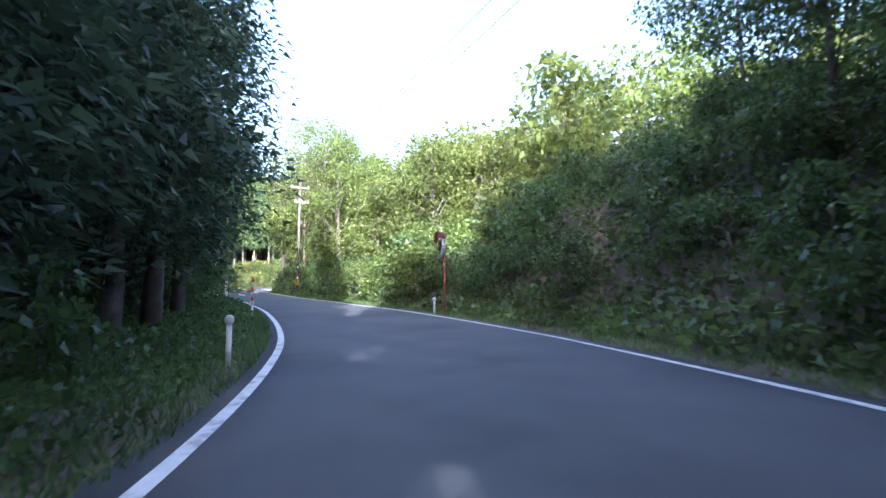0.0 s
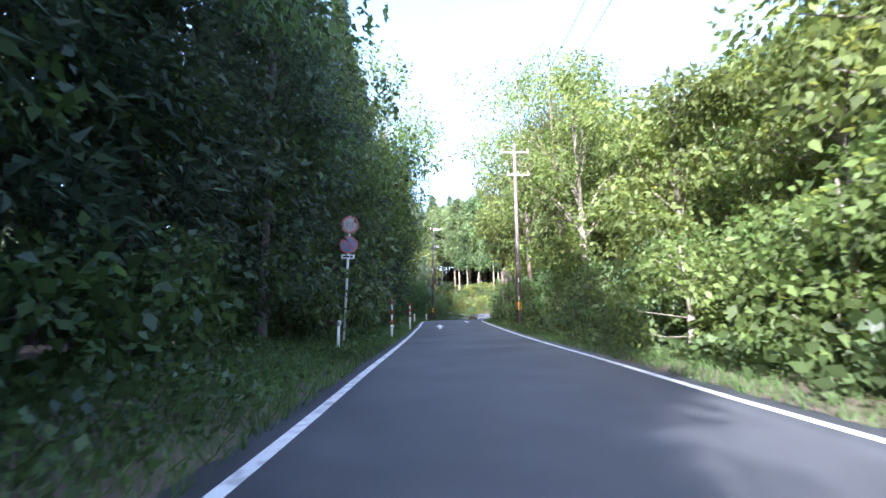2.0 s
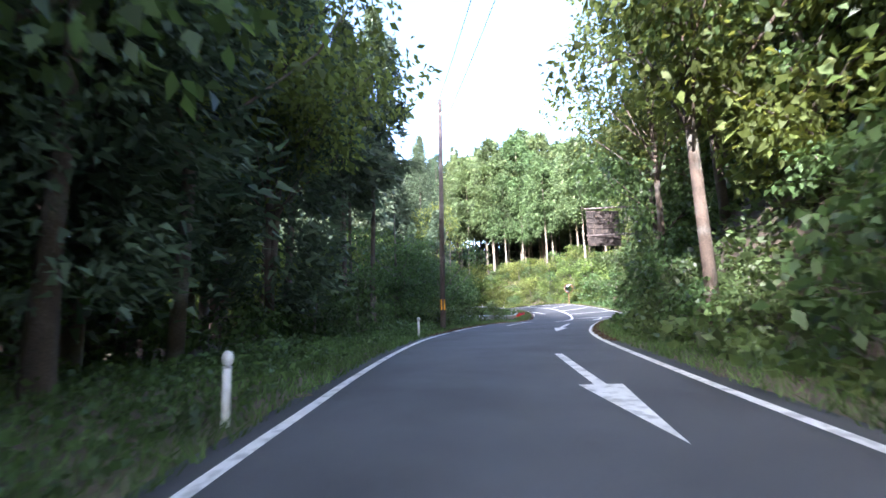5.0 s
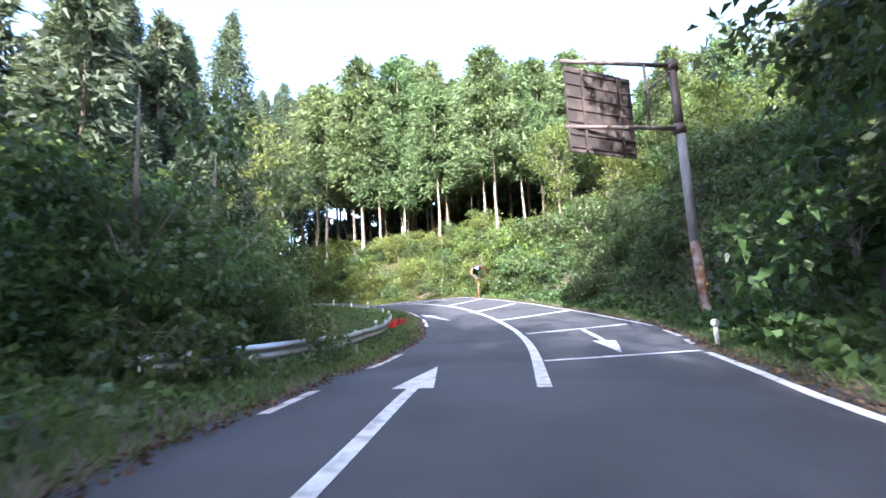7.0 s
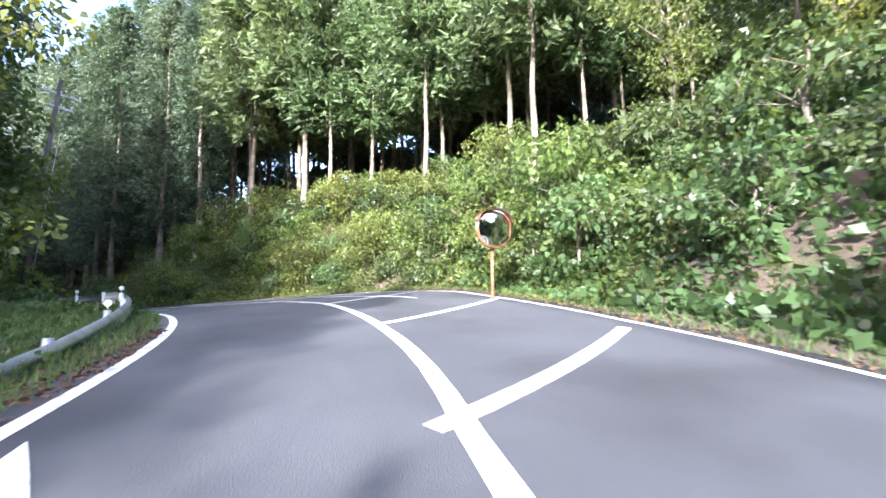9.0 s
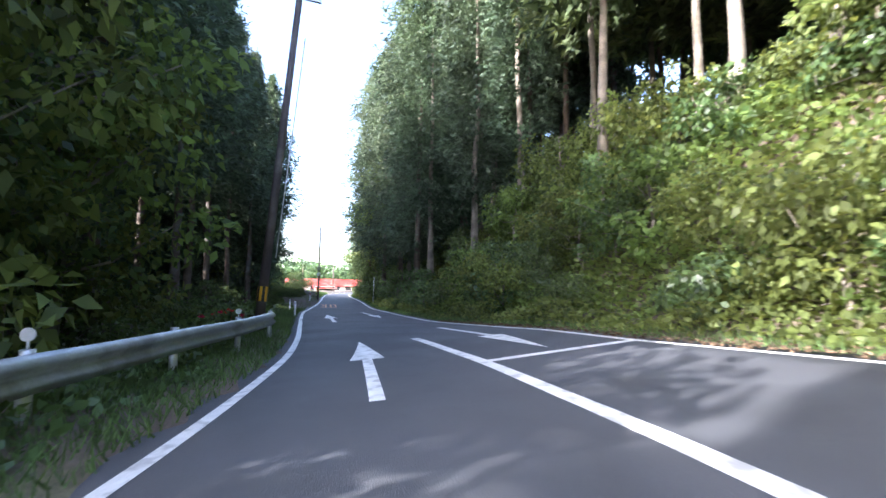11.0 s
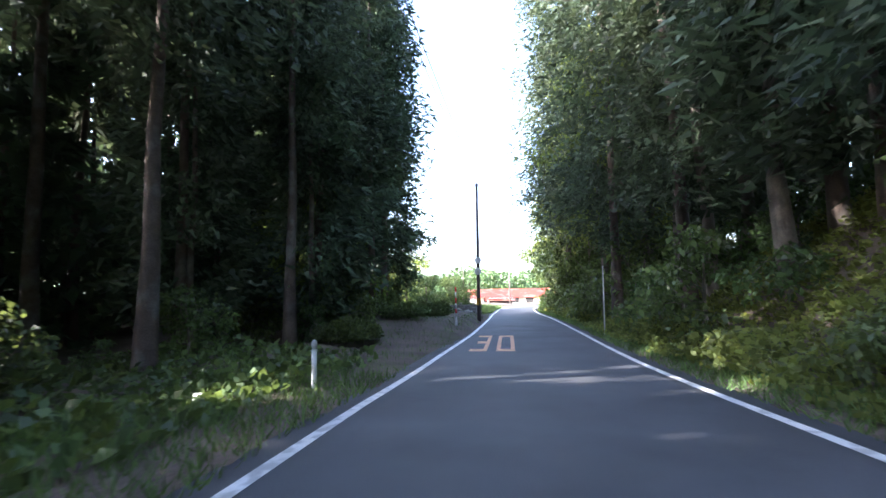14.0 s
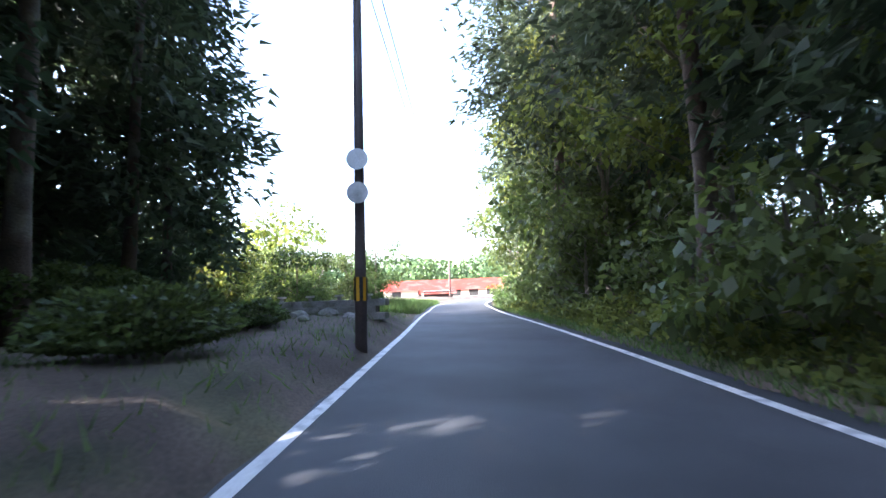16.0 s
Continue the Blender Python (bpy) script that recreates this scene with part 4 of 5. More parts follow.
BROADS = [broad_meshes(40 + i, h, r, n, 0.15, 0.27) for i, (h, r, n) in enumerate(((9, 3.2, 4600), (11, 3.8, 5200), (7.5, 3.0, 4000), (13, 3.8, 5400)))]
AIRY = [broad_meshes(90 + i, h, r, n, 0.35, 0.20, BROAD, BARK, 6, 0.5) for i, (h, r, n) in enumerate(((14, 3.4, 5000), (16, 3.8, 5600)))]
DARK_BROADS = [broad_meshes(80 + i, h, r, n, 0.1, 0.27, BANK) for i, (h, r, n) in enumerate(((9, 3.4, 5200), (11, 3.6, 5600)))]
TALL_BROADS = [broad_meshes(85 + i, h, r, n, 0.12, 0.27, BROAD) for i, (h, r, n) in enumerate(((16, 5.0, 9500), (18, 5.4, 10500)))]
FAR_BROADS = [broad_meshes(45 + i, h, r, n, 0.12, 0.50, BROAD, PALE_BARK, 4) for i, (h, r, n) in enumerate(((10, 3.8, 1900), (12, 4.2, 2100)))]
SHRUBS = [broad_meshes(60 + i, h, r, n, 0.08, 0.215, BANK, PALE_BARK, 3) for i, (h, r, n) in enumerate(((2.2, 1.5, 950), (2.9, 1.7, 1050), (1.6, 1.3, 750)))]

# Shrubs in lighter BROAD leaves, with strong sunlight put into the colour.
SUN_TINTED_SHRUBS = [broad_meshes(65 + i, h, r, n, 0.06, 0.20, BROAD, PALE_BARK, 3) for i, (h, r, n) in enumerate(((2.6, 1.7, 1700), (3.6, 2.0, 2200)))]


CLEAR = ((-14.55, 45.0), (-33.0, 66.7), (-15.5, 30.55), (0.0, 18.3), (-60.9, 101.95), (-26.2, 84.0), (-36.6, 99.4), (-98.7, 114.3), (-27.0, 79.7), (-88.4, 116.7), (-16.0, 43.2), (-34.0, 65.0), (-13.4, 28.6), (-31.6, 63.9), (-13.6, 42.6), (-12.6, 40.4), (-12.8, 44.6))


def grove(pool, spots, label, kind, category, group, lo=0.85, hi=1.15, sink=0.15):
    for x, y in spots:
        if any((x - a) ** 2 + (y - b) ** 2 < (2.6 if kind != "shrub" else 1.9) ** 2 for a, b in CLEAR):
            continue
        plant(kind, pool[rng.integers(len(pool))], x, y, rng.uniform(0, 360), rng.uniform(lo, hi), label, category, group, sink)


# before the first stretch: unseen cedars added to cast shade; left of it: a dark cedar wood with bushes at its edge
grove(DEEP_CEDARS, scatter(rng, -40, -15, 3.2, 14, 3.6, right_edge, -1), "unseen cedar behind the start, added to cast shade", "cedar_tree", "tree", "wood at the start", 1.0, 1.1)
grove(DEEP_CEDARS, scatter(rng, -14, -4, 3.2, 14, 3.6, right_edge, -1), "small unseen cedar behind the start, added to cast shade", "cedar_tree", "tree", "wood at the start", 0.5, 0.6)
grove(DEEP_CEDARS, scatter(rng, -40, -8, 3.6, 12, 3.4, left_edge, 1), "unseen cedar behind the start, added to cast shade", "cedar_tree", "tree", "wood at the start", 1.1, 1.3)
grove(NEAR_CEDARS, scatter(rng, -2, 10, 3.4, 5.6, 3.2, left_edge, 1), "tall dark cedar with foliage down to the verge", "cedar_tree", "tree", "roadside cedars", 1.0, 1.25)
grove(EDGE_CEDARS, scatter(rng, -10, 10, 6.5, 11, 3.6, left_edge, 1), "tall dark cedar with foliage down to the verge", "cedar_tree", "tree", "roadside cedars", 1.0, 1.3)
grove(NEAR_CEDARS, scatter(rng, 10, 58, 3.3, 5.0, 4.2, left_edge, 1), "tall dark cedar with drooping branches at the verge", "cedar_tree", "tree", "cedars at the verge", 0.75, 1.05)
grove(EDGE_CEDARS, scatter(rng, 9, 24, 5.4, 10, 3.4, left_edge, 1), "tall dark cedar with foliage down to the verge", "cedar_tree", "tree", "roadside cedars", 1.0, 1.25)
grove(DEEP_CEDARS, scatter(rng, -8, 70, 9, 22, 3.9, left_edge, 1), "tall straight cedar in dense dark wood", "cedar_tree", "tree", "wood on the first stretch", 0.75, 0.95)
grove(SHRUBS, scatter(rng, -5, 72, 2.8, 6.0, 2.5, left_edge, 1), "dark leafy bush at the edge of the wood", "shrub", "shrub", "bushes by the verge", 0.5, 1.1)
grove(EDGE_CEDARS, scatter(rng, 22, 42, 5.6, 10, 3.9, left_edge, 1), "younger dark cedar at the edge of the wood", "cedar_tree", "tree", "younger roadside cedars", 0.8, 1.05)
grove(EDGE_CEDARS, scatter(rng, 43, 66, 3.9, 9, 3.9, left_edge, 1), "dark cedar crowding the verge", "cedar_tree", "tree", "cedars crowding the verge", 0.85, 1.05)
grove(AIRY, scatter(rng, 42, 68, 1.7, 4.6, 3.8, left_edge, 1), "slender broadleaf tree with thin airy crown", "broadleaf_tree", "tree", "airy trees", 1.2, 1.45)
# Out of view behind the start; added to keep sun off the left verge.
grove(DEEP_CEDARS, [(-5.0, -6.0), (-8.2, -5.2), (-6.6, -9.4), (-11.5, -8.0), (-9.5, -1.5)], "unseen cedar behind the start, added to cast shade", "cedar_tree", "tree", "wood at the start", 1.15, 1.3)
grove(NEAR_CEDARS, scatter(rng, 10, 19, 2.3, 3.6, 3.4, left_edge, 1), "tall dark cedar leaning over the verge", "cedar_tree", "tree", "cedars at the verge", 1.0, 1.2)
grove(TALL_DARKS, scatter(rng, 16, 60, 4.4, 7.4, 4.2, left_edge, 1), "tall dark broadleaf tree shading the verge", "broadleaf_tree", "tree", "dark trees at the verge", 0.85, 1.1)
# right of the first stretch
# Rows of unseen cedars behind the camera, added to shade the right bank.
for x0, size in ((5.6, 0.92), (8.4, 0.98), (11.2, 1.05), (14.0, 1.1), (17.5, 1.0)):
    grove(DEEP_CEDARS, [(x0 + 0.6 * math.sin(y * 3), y + 0.7 * math.sin(x0 * 5)) for y in (-13, -10, -7, -4, -1)], "unseen cedar added on the bank to cast shade", "cedar_tree", "tree", "cedars on the bank at the start", size, size * 1.12)
grove(TALL_DARKS, [(9.0, 4.5), (11.8, 7.5), (9.6, 10.5), (13.4, 12.5), (11.0, 15.5)], "dark leafy tree on top of the bank", "broadleaf_tree", "tree", "dark trees above the bank", 0.6, 0.75)
grove(SHRUBS, scatter(rng, -5, 26, 2.2, 13, 2.0, right_edge, -1), "bush on the shaded roadside bank", "shrub", "shrub", "bushes on the bank", 0.7, 1.3)
grove(BROADS, scatter(rng, 27, 72, 4.5, 11, 3.8, right_edge, -1), "sunlit broadleaf tree beside the road", "broadleaf_tree", "tree", "sunlit roadside trees", 0.85, 1.25)
grove(FAR_BROADS, scatter(rng, 22, 72, 12, 30, 4.8, right_edge, -1), "broadleaf tree on the hillside", "broadleaf_tree", "tree", "hillside trees", 0.9, 1.2)
grove(FAR_BROADS, scatter(rng, -5, 22, 15, 30, 5.0, right_edge, -1), "broadleaf tree above the bank", "broadleaf_tree", "tree", "trees above the bank", 0.3, 0.5)
grove(SUN_TINTED_SHRUBS, scatter(rng, 23, 33, 1.5, 5.5, 2.0, right_edge, -1), "bright sunlit bush crowding the road edge", "shrub", "shrub", "sunlit bushes", 0.8, 1.25)
grove(SHRUBS, scatter(rng, 30, 74, 1.8, 5, 1.9, right_edge, -1), "leafy bush on the sunlit verge", "shrub", "shrub", "sunlit bushes", 0.6, 1.15)
grove(AIRY, scatter(rng, 50, 74, 2.0, 7, 4.2, right_edge, -1), "tall thin-crowned tree leaning over the bank", "broadleaf_tree", "tree", "airy trees", 1.15, 1.45)
# second stretch: bushes and trees on both sides, the bend
grove(SHRUBS, scatter(rng, 66, 86, 1.5, 7, 1.8, left_edge, 1), "low green bush beside the road", "shrub", "shrub", "bushes before the bend", 0.45, 0.8)
grove(CEDARS, scatter(rng, 58, 78, 6.0, 20, 3.2, left_edge, 1), "tall bare-stemmed cedar beside the road", "cedar_tree", "tree", "cedars before the bend")
grove(EDGE_CEDARS, scatter(rng, 59, 70, 5.5, 10, 3.2, left_edge, 1), "tall dark cedar shading the road", "cedar_tree", "tree", "cedars before the bend", 1.1, 1.3)
grove(CEDARS, scatter(rng, 70, 79, 6.0, 11, 2.8, left_edge, 1), "tall bare-stemmed cedar beside the road", "cedar_tree", "tree", "cedars before the bend", 0.9, 1.1)
grove(CEDARS, scatter(rng, 98, 113, 7.0, 20, 3.4, left_edge, 1), "tall dark cedar inside the bend", "cedar_tree", "tree", "cedars inside the bend", 0.55, 0.68)
grove(DARK_BROADS, scatter(rng, 77, 91, 5.0, 12, 3.2, left_edge, 1), "dark broadleaf tree below the bend", "broadleaf_tree", "tree", "trees below the bend", 0.7, 0.92)
grove(DARK_BROADS, scatter(rng, 91, 102, 6, 12, 3.2, left_edge, 1), "dark broadleaf tree inside the bend", "broadleaf_tree", "tree", "trees inside the bend", 0.7, 0.9)
grove(FAR_BROADS, scatter(rng, 76, 112, 12, 28, 4.6, left_edge, 1), "broadleaf tree in the dip beyond the rail", "broadleaf_tree", "tree", "trees in the dip", 0.8, 1.1)
grove(SHRUBS, scatter(rng, 70, 106, 2.6, 12, 2.0, right_edge, -1), "bush on the steep roadside bank", "shrub", "shrub", "bushes on the steep bank", 0.7, 1.3)
grove(TALL_DARKS, scatter(rng, 60, 84, 4.5, 11, 3.8, right_edge, -1), "overhanging dark tree on the steep bank", "broadleaf_tree", "tree", "trees over the steep bank", 0.85, 1.1)
grove(FAR_BROADS, scatter(rng, 66, 98, 10, 34, 4.6, right_edge, -1), "broadleaf tree on the slope above the road", "broadleaf_tree", "tree", "trees above the road", 0.4, 0.6)
grove(CYPRESSES, scatter(rng, 88, 102, 16, 36, 3.6, right_edge, -1), "pale-stemmed cypress on the high slope", "cypress_tree", "tree", "cypresses on the high slope", 0.5, 0.65)
grove(SHRUBS, scatter(rng, 104, 130, 1.7, 6.5, 1.5, right_edge, -1), "leafy bush hanging over the bank", "shrub", "shrub", "bushes on the sunlit bank", 0.45, 0.8)
grove(SUN_TINTED_SHRUBS, scatter(rng, 105, 134, 1.8, 6.5, 1.8, right_edge, -1), "bright leafy bush spilling down the bank", "shrub", "shrub", "bushes on the sunlit bank", 0.55, 1.15)
grove(SHRUBS, scatter(rng, 98, 160, 2.0, 8, 2.1, right_edge, -1), "leafy bush on the sunlit bank", "shrub", "shrub", "bushes on the sunlit bank", 0.6, 1.05)
grove(CYPRESSES, scatter(rng, 99, 108, 9, 20, 3.2, right_edge, -1), "young cypress above the bend", "cypress_tree", "tree", "cypresses above the bend", 0.55, 0.68)
grove(CYPRESSES, scatter(rng, 108, 120, 4.4, 20, 2.6, right_edge, -1), "sunlit cypress with a bare pale stem above the bend", "cypress_tree", "tree", "cypresses above the bend", 0.86, 1.06)
grove(CYPRESSES, scatter(rng, 118, 132, 5.0, 20, 3.1, right_edge, -1), "cypress with a bare pale stem over the bank", "cypress_tree", "tree", "cypresses above the bend", 1.2, 1.4)
grove(BROADS, scatter(rng, 99, 107, 7.5, 14, 3.6, right_edge, -1), "light green broadleaf tree above the bend", "broadleaf_tree", "tree", "light trees above the bend", 0.6, 0.8)
grove(CEDARS, scatter(rng, 130, 156, 8.5, 22, 3.2, right_edge, -1), "tall pale-stemmed cedar on the bank", "cedar_tree", "tree", "cedars on the bank", 1.2, 1.4)
grove(TALL_CEDARS, scatter(rng, 131, 164, 3.4, 7.5, 3.3, right_edge, -1), "very tall columnar cedar with bare lower stem", "cedar_tree", "tree", "tall cedars on the bank", 0.9, 1.08)
grove(WIDE_CEDARS, scatter(rng, 143, 198, 2.2, 3.8, 5.0, right_edge, -1), "tall spreading cedar with branches over the road", "cedar_tree", "tree", "cedars over the last stretch", 0.95, 1.1)
grove(TALL_BROADS, scatter(rng, 160, 190, 3.6, 6.5, 5.5, right_edge, -1), "tall vine-hung broadleaf tree beside the road", "broadleaf_tree", "tree", "lush trees by the last stretch", 0.9, 1.15)
grove(EDGE_CEDARS, scatter(rng, 150, 206, 4.6, 8.6, 4.6, right_edge, -1), "tall cedar with branches hanging over the road", "cedar_tree", "tree", "cedars over the last stretch", 1.15, 1.4)
grove(EDGE_CEDARS, scatter(rng, 138, 150, 4.5, 8, 4.2, right_edge, -1), "cedar with low branches on the bank", "cedar_tree", "tree", "cedars by the last stretch", 0.9, 1.1)
grove(DEEP_CEDARS, scatter(rng, 156, 212, 9.5, 20, 4.2, right_edge, -1), "tall cedar behind the roadside trees", "cedar_tree", "tree", "cedars by the last stretch", 0.9, 1.1)
grove(DARK_BROADS, scatter(rng, 176, 204, 2.8, 6, 5.2, right_edge, -1), "lush vine-hung tree beside the last stretch", "broadleaf_tree", "tree", "lush trees by the last stretch", 0.95, 1.35)
grove(SHRUBS, scatter(rng, 160, 206, 1.9, 6, 2.3, right_edge, -1), "leafy bush under the roadside trees", "shrub", "shrub", "bushes by the last stretch", 0.7, 1.5)
grove(CEDARS, scatter(rng, 98, 116, 13.5, 26, 3.3, left_edge, 1), "tall cedar in the dip inside the bend", "cedar_tree", "tree", "cedars inside the bend", 0.95, 1.15)
# left of the last stretch
grove(FINE_CEDARS, scatter(rng, 117, 166, 5.0, 8, 3.6, left_edge, 1), "tall dark cedar against the bright sky", "cedar_tree", "tree", "cedars on the last stretch", 1.1, 1.3)
grove(FINE_CEDARS, scatter(rng, 120, 135, 8.0, 14, 3.2, left_edge, 1), "tall dark cedar shading the road", "cedar_tree", "tree", "cedars on the last stretch", 1.1, 1.3)
grove(CEDARS, scatter(rng, 119, 166, 8.5, 15, 3.9, left_edge, 1), "tall dark cedar against the bright sky", "cedar_tree", "tree", "cedars on the last stretch", 1.1, 1.3)
grove(EDGE_CEDARS, scatter(rng, 150, 166, 5.5, 9, 4.0, left_edge, 1), "dark cedar at the end of the wood", "cedar_tree", "tree", "cedars at the end of the wood", 0.9, 1.1)
grove(EDGE_CEDARS, scatter(rng, 160, 168, 8.5, 15, 3.3, left_edge, 1), "dark cedar at the end of the wood", "cedar_tree", "tree", "cedars at the end of the wood", 0.95, 1.15)
grove(DARK_BROADS, scatter(rng, 108, 124, 5.0, 9, 3.2, left_edge, 1), "dark broadleaf tree behind the guard rail", "broadleaf_tree", "tree", "trees behind the rail", 0.7, 0.95)
grove(BROADS, scatter(rng, 109, 123, 4.4, 7, 3.2, left_edge, 1), "leafy broadleaf tree over the guard rail", "broadleaf_tree", "tree", "trees behind the rail", 0.7, 1.0)
grove(SHRUBS, scatter(rng, 118, 164, 4.6, 10, 2.4, left_edge, 1), "dark bush under the cedars", "shrub", "shrub", "bushes under the cedars", 0.4, 0.7)
# Added behind the nearer cedars to keep sun off the roadside bushes.
grove(DEEP_CEDARS, scatter(rng, 122, 170, 17, 23, 4.6, left_edge, 1), "dark cedar added deep in the wood to block sun", "cedar_tree", "tree", "inner cedars", 0.7, 0.9)
grove(BROADS, [tuple(place(160.5, 9.5)[:2]), tuple(place(163.5, 11.0)[:2])], "yellow-green broadleaf tree among the cedars", "broadleaf_tree", "tree", "trees behind the hedge", 0.9, 1.1)
grove(FAR_BROADS, scatter(rng, 176, 196, 9, 20, 4.2, left_edge, 1), "green broadleaf tree past the end of the wood", "broadleaf_tree", "tree", "trees past the wood", 0.5, 0.7)
# A further row added to stop sun patches on the road.
grove(DEEP_CEDARS, scatter(rng, 148, 176, 15, 21, 3.4, left_edge, 1), "dark cedar added deep in the wood to block sun", "cedar_tree", "tree", "inner cedars", 0.8, 1.0)
grove(BROADS, scatter(rng, 115, 124, 3.8, 6.2, 3.2, left_edge, 1), "leafy light green tree hanging over the guard rail", "broadleaf_tree", "tree", "trees behind the rail", 0.8, 1.0)
grove(DARK_BROADS, [tuple(place(s, left_edge(s) + d)[:2]) for s, d in ((180.0, 6.0), (184.0, 4.4), (187.0, 3.4), (187.5, 7.5), (191.0, 5.5), (183.0, 11.0))], "rounded dark green tree past the low wall", "broadleaf_tree", "tree", "trees past the wood", 0.42, 0.55)
# Six cedars added where sun strips on the road came through.
grove(DEEP_CEDARS, [(x, 89.0 + 1.5 * math.sin(x)) for x in (-72.5, -75.5, -78.5, -81.5, -84.5, -87.5)], "dark cedar added deep in the wood to block sun", "cedar_tree", "tree", "inner cedars", 0.85, 1.0)
grove(DARK_BROADS, scatter(rng, 163, 192, 9, 14, 3.6, right_edge, -1), "dark leafy tree behind the roadside trees", "broadleaf_tree", "tree", "lush trees by the last stretch", 0.55, 0.75)
# Four more unseen cedars added to deepen the shade on the right bank.
grove(DEEP_CEDARS, [(6.5, -3.5), (8.0, -6.5), (9.8, -3.0), (12.0, -5.0)], "taller unseen cedar added on the bank to cast shade", "cedar_tree", "tree", "cedars on the bank at the start", 1.0, 1.1)
grove(EDGE_CEDARS, [tuple(place(s, d)[:2]) for s, d in ((172.4, 8.7), (169.6, 8.2), (174.6, 11.2), (171.2, 12.0), (177.0, 13.6), (168.2, 11.0))], "tall dark cedar at the end of the wood", "cedar_tree", "tree", "cedars at the end of the wood", 1.0, 1.15)
# over the road before the bend
grove(TALL_DARKS, scatter(rng, 72, 83, 2.6, 5, 3.4, right_edge, -1), "tall dark tree leaning out over the road", "broadleaf_tree", "tree", "trees over the steep bank", 1.1, 1.3)
# Unseen cedars added by the road behind the start to block the sun.
grove(DEEP_CEDARS, [tuple(place(s, right_edge(s) - d)[:2]) for s, d in ((-19.0, 1.6), (-16.0, 2.4), (-13.0, 1.8), (-17.0, 4.6), (-10.0, 2.6))], "unseen cedar behind the start, added to cast shade", "cedar_tree", "tree", "wood at the start", 1.0, 1.15)


def far_woods(seed, s0, s1, d0, d1, edge, side, n, low, high, size, mat, label):
    """A belt of distant or inner woodland as one mass of leaf sprays with an uneven top."""
    r = np.random.default_rng(seed)
    s, d = r.uniform(s0, s1, n), r.uniform(d0, d1, n)
    p = place(s, edge(s) + side * d)
    s2, lat2, _ = stations(p)
    p = p[(lat2 > left_edge(s2) + d0 * 0.8) | (lat2 < right_edge(s2) - d0 * 0.8)]
    top = high * (0.75 + 0.3 * waves(p[:, 0], p[:, 1], 2.2, seed) + 0.15 * waves(p[:, 0], p[:, 1], 0.9, seed + 1))
    top = np.maximum(top, low + 1.0)
    p[:, 2] = land(p) + low + (top - low) * r.random(len(p)) ** 0.8
    dirs = r.normal(0, 1, p.shape) + np.array([0, 0, -0.2])
    long = r.uniform(0.6, 1.4, len(p)) * size
    v, f = sprays(r, p, dirs, long, long * 0.7)
    ob = new("far_woods", mesh_of("far_woods", v, f, mat))
    tagged(ob, label, "woods", kind="stuff")


far_woods(5, -20, 74, 18, 34, left_edge, 1, 36000, 0, 9, 1.1, CEDAR, "dark undergrowth deep in the cedar wood")
far_woods(6, 76, 112, 20, 44, left_edge, 1, 14000, 0, 9, 1.2, BROAD, "green woods across the dip")
far_woods(7, 108, 170, 13, 32, left_edge, 1, 80000, 0, 11.5, 0.5, CEDAR, "low green undergrowth behind the cedars")
far_woods(10, 94, 124, 24, 42, right_edge, -1, 22000, 0, 13, 0.9, CEDAR, "dark wood behind the cypress stems")
far_woods(11, 164, 180, 10, 26, left_edge, 1, 22000, 0, 6.5, 0.45, CEDAR, "dark undergrowth at the end of the wood")
far_woods(8, 100, 160, 17, 34, right_edge, -1, 26000, 0, 8, 1.1, CEDAR, "dark undergrowth between the cedar stems on the bank")
far_woods(9, 20, 100, 26, 52, right_edge, -1, 30000, 0, 7, 1.3, BROAD, "broadleaf woods covering the hillside")


def backdrop_woods():
    """The tree line and the hill behind the houses, the hill's haze mixed into its colour."""
    r = np.random.default_rng(77)
    n = 26000
    a = radians(90) + np.radians(r.uniform(35, 115, n))
    d = r.uniform(92, 125, n)
    x, y = -90 + np.cos(a) * d, 113 + np.sin(a) * d
    z = 1.5 + 11.0 * (0.8 + 0.25 * waves(x, y, 3.0, 3)) * r.random(n) ** 0.7
    long = r.uniform(0.7, 1.5, n) * 0.85
    v, f = sprays(r, np.stack([x, y, z], 1), r.normal(0, 1, (n, 3)), long, long * 0.75)
    tagged(new("far_woods", mesh_of("far_woods", v, f, HILL)), "row of green trees behind the houses", "woods", kind="stuff")
    m = 90
    th = radians(90) + np.radians(np.linspace(20, 125, m))
    rows = []
    for k, (dist, up) in enumerate(((330, 0.0), (360, 0.45), (400, 0.8), (450, 1.0))):
        hgt = (26 + 15 * np.sin(th * 9.0 + 1.0) + 7 * np.sin(th * 23.0)) * up
        rows.append(np.stack([-90 + np.cos(th) * dist, 113 + np.sin(th) * dist, 1 + hgt], 1))
    v = np.concatenate(rows)
    f = [(k * m + i, k * m + i + 1, (k + 1) * m + i + 1, (k + 1) * m + i) for k in range(3) for i in range(m - 1)]
    tagged(new("backdrop", mesh_of("backdrop", v, f, HAZE_TINT, True)), "wooded hill on the horizon, haze painted in as pale green", "hill", kind="structure")


# Distance haze is put into this paler green; the air itself is clear.
HAZE_TINT = material("haze_tinted_hill", (0.20, 0.27, 0.17), 1.0, spread=0.15, scale=0.05, fine=0.4, bump=0)
backdrop_woods()


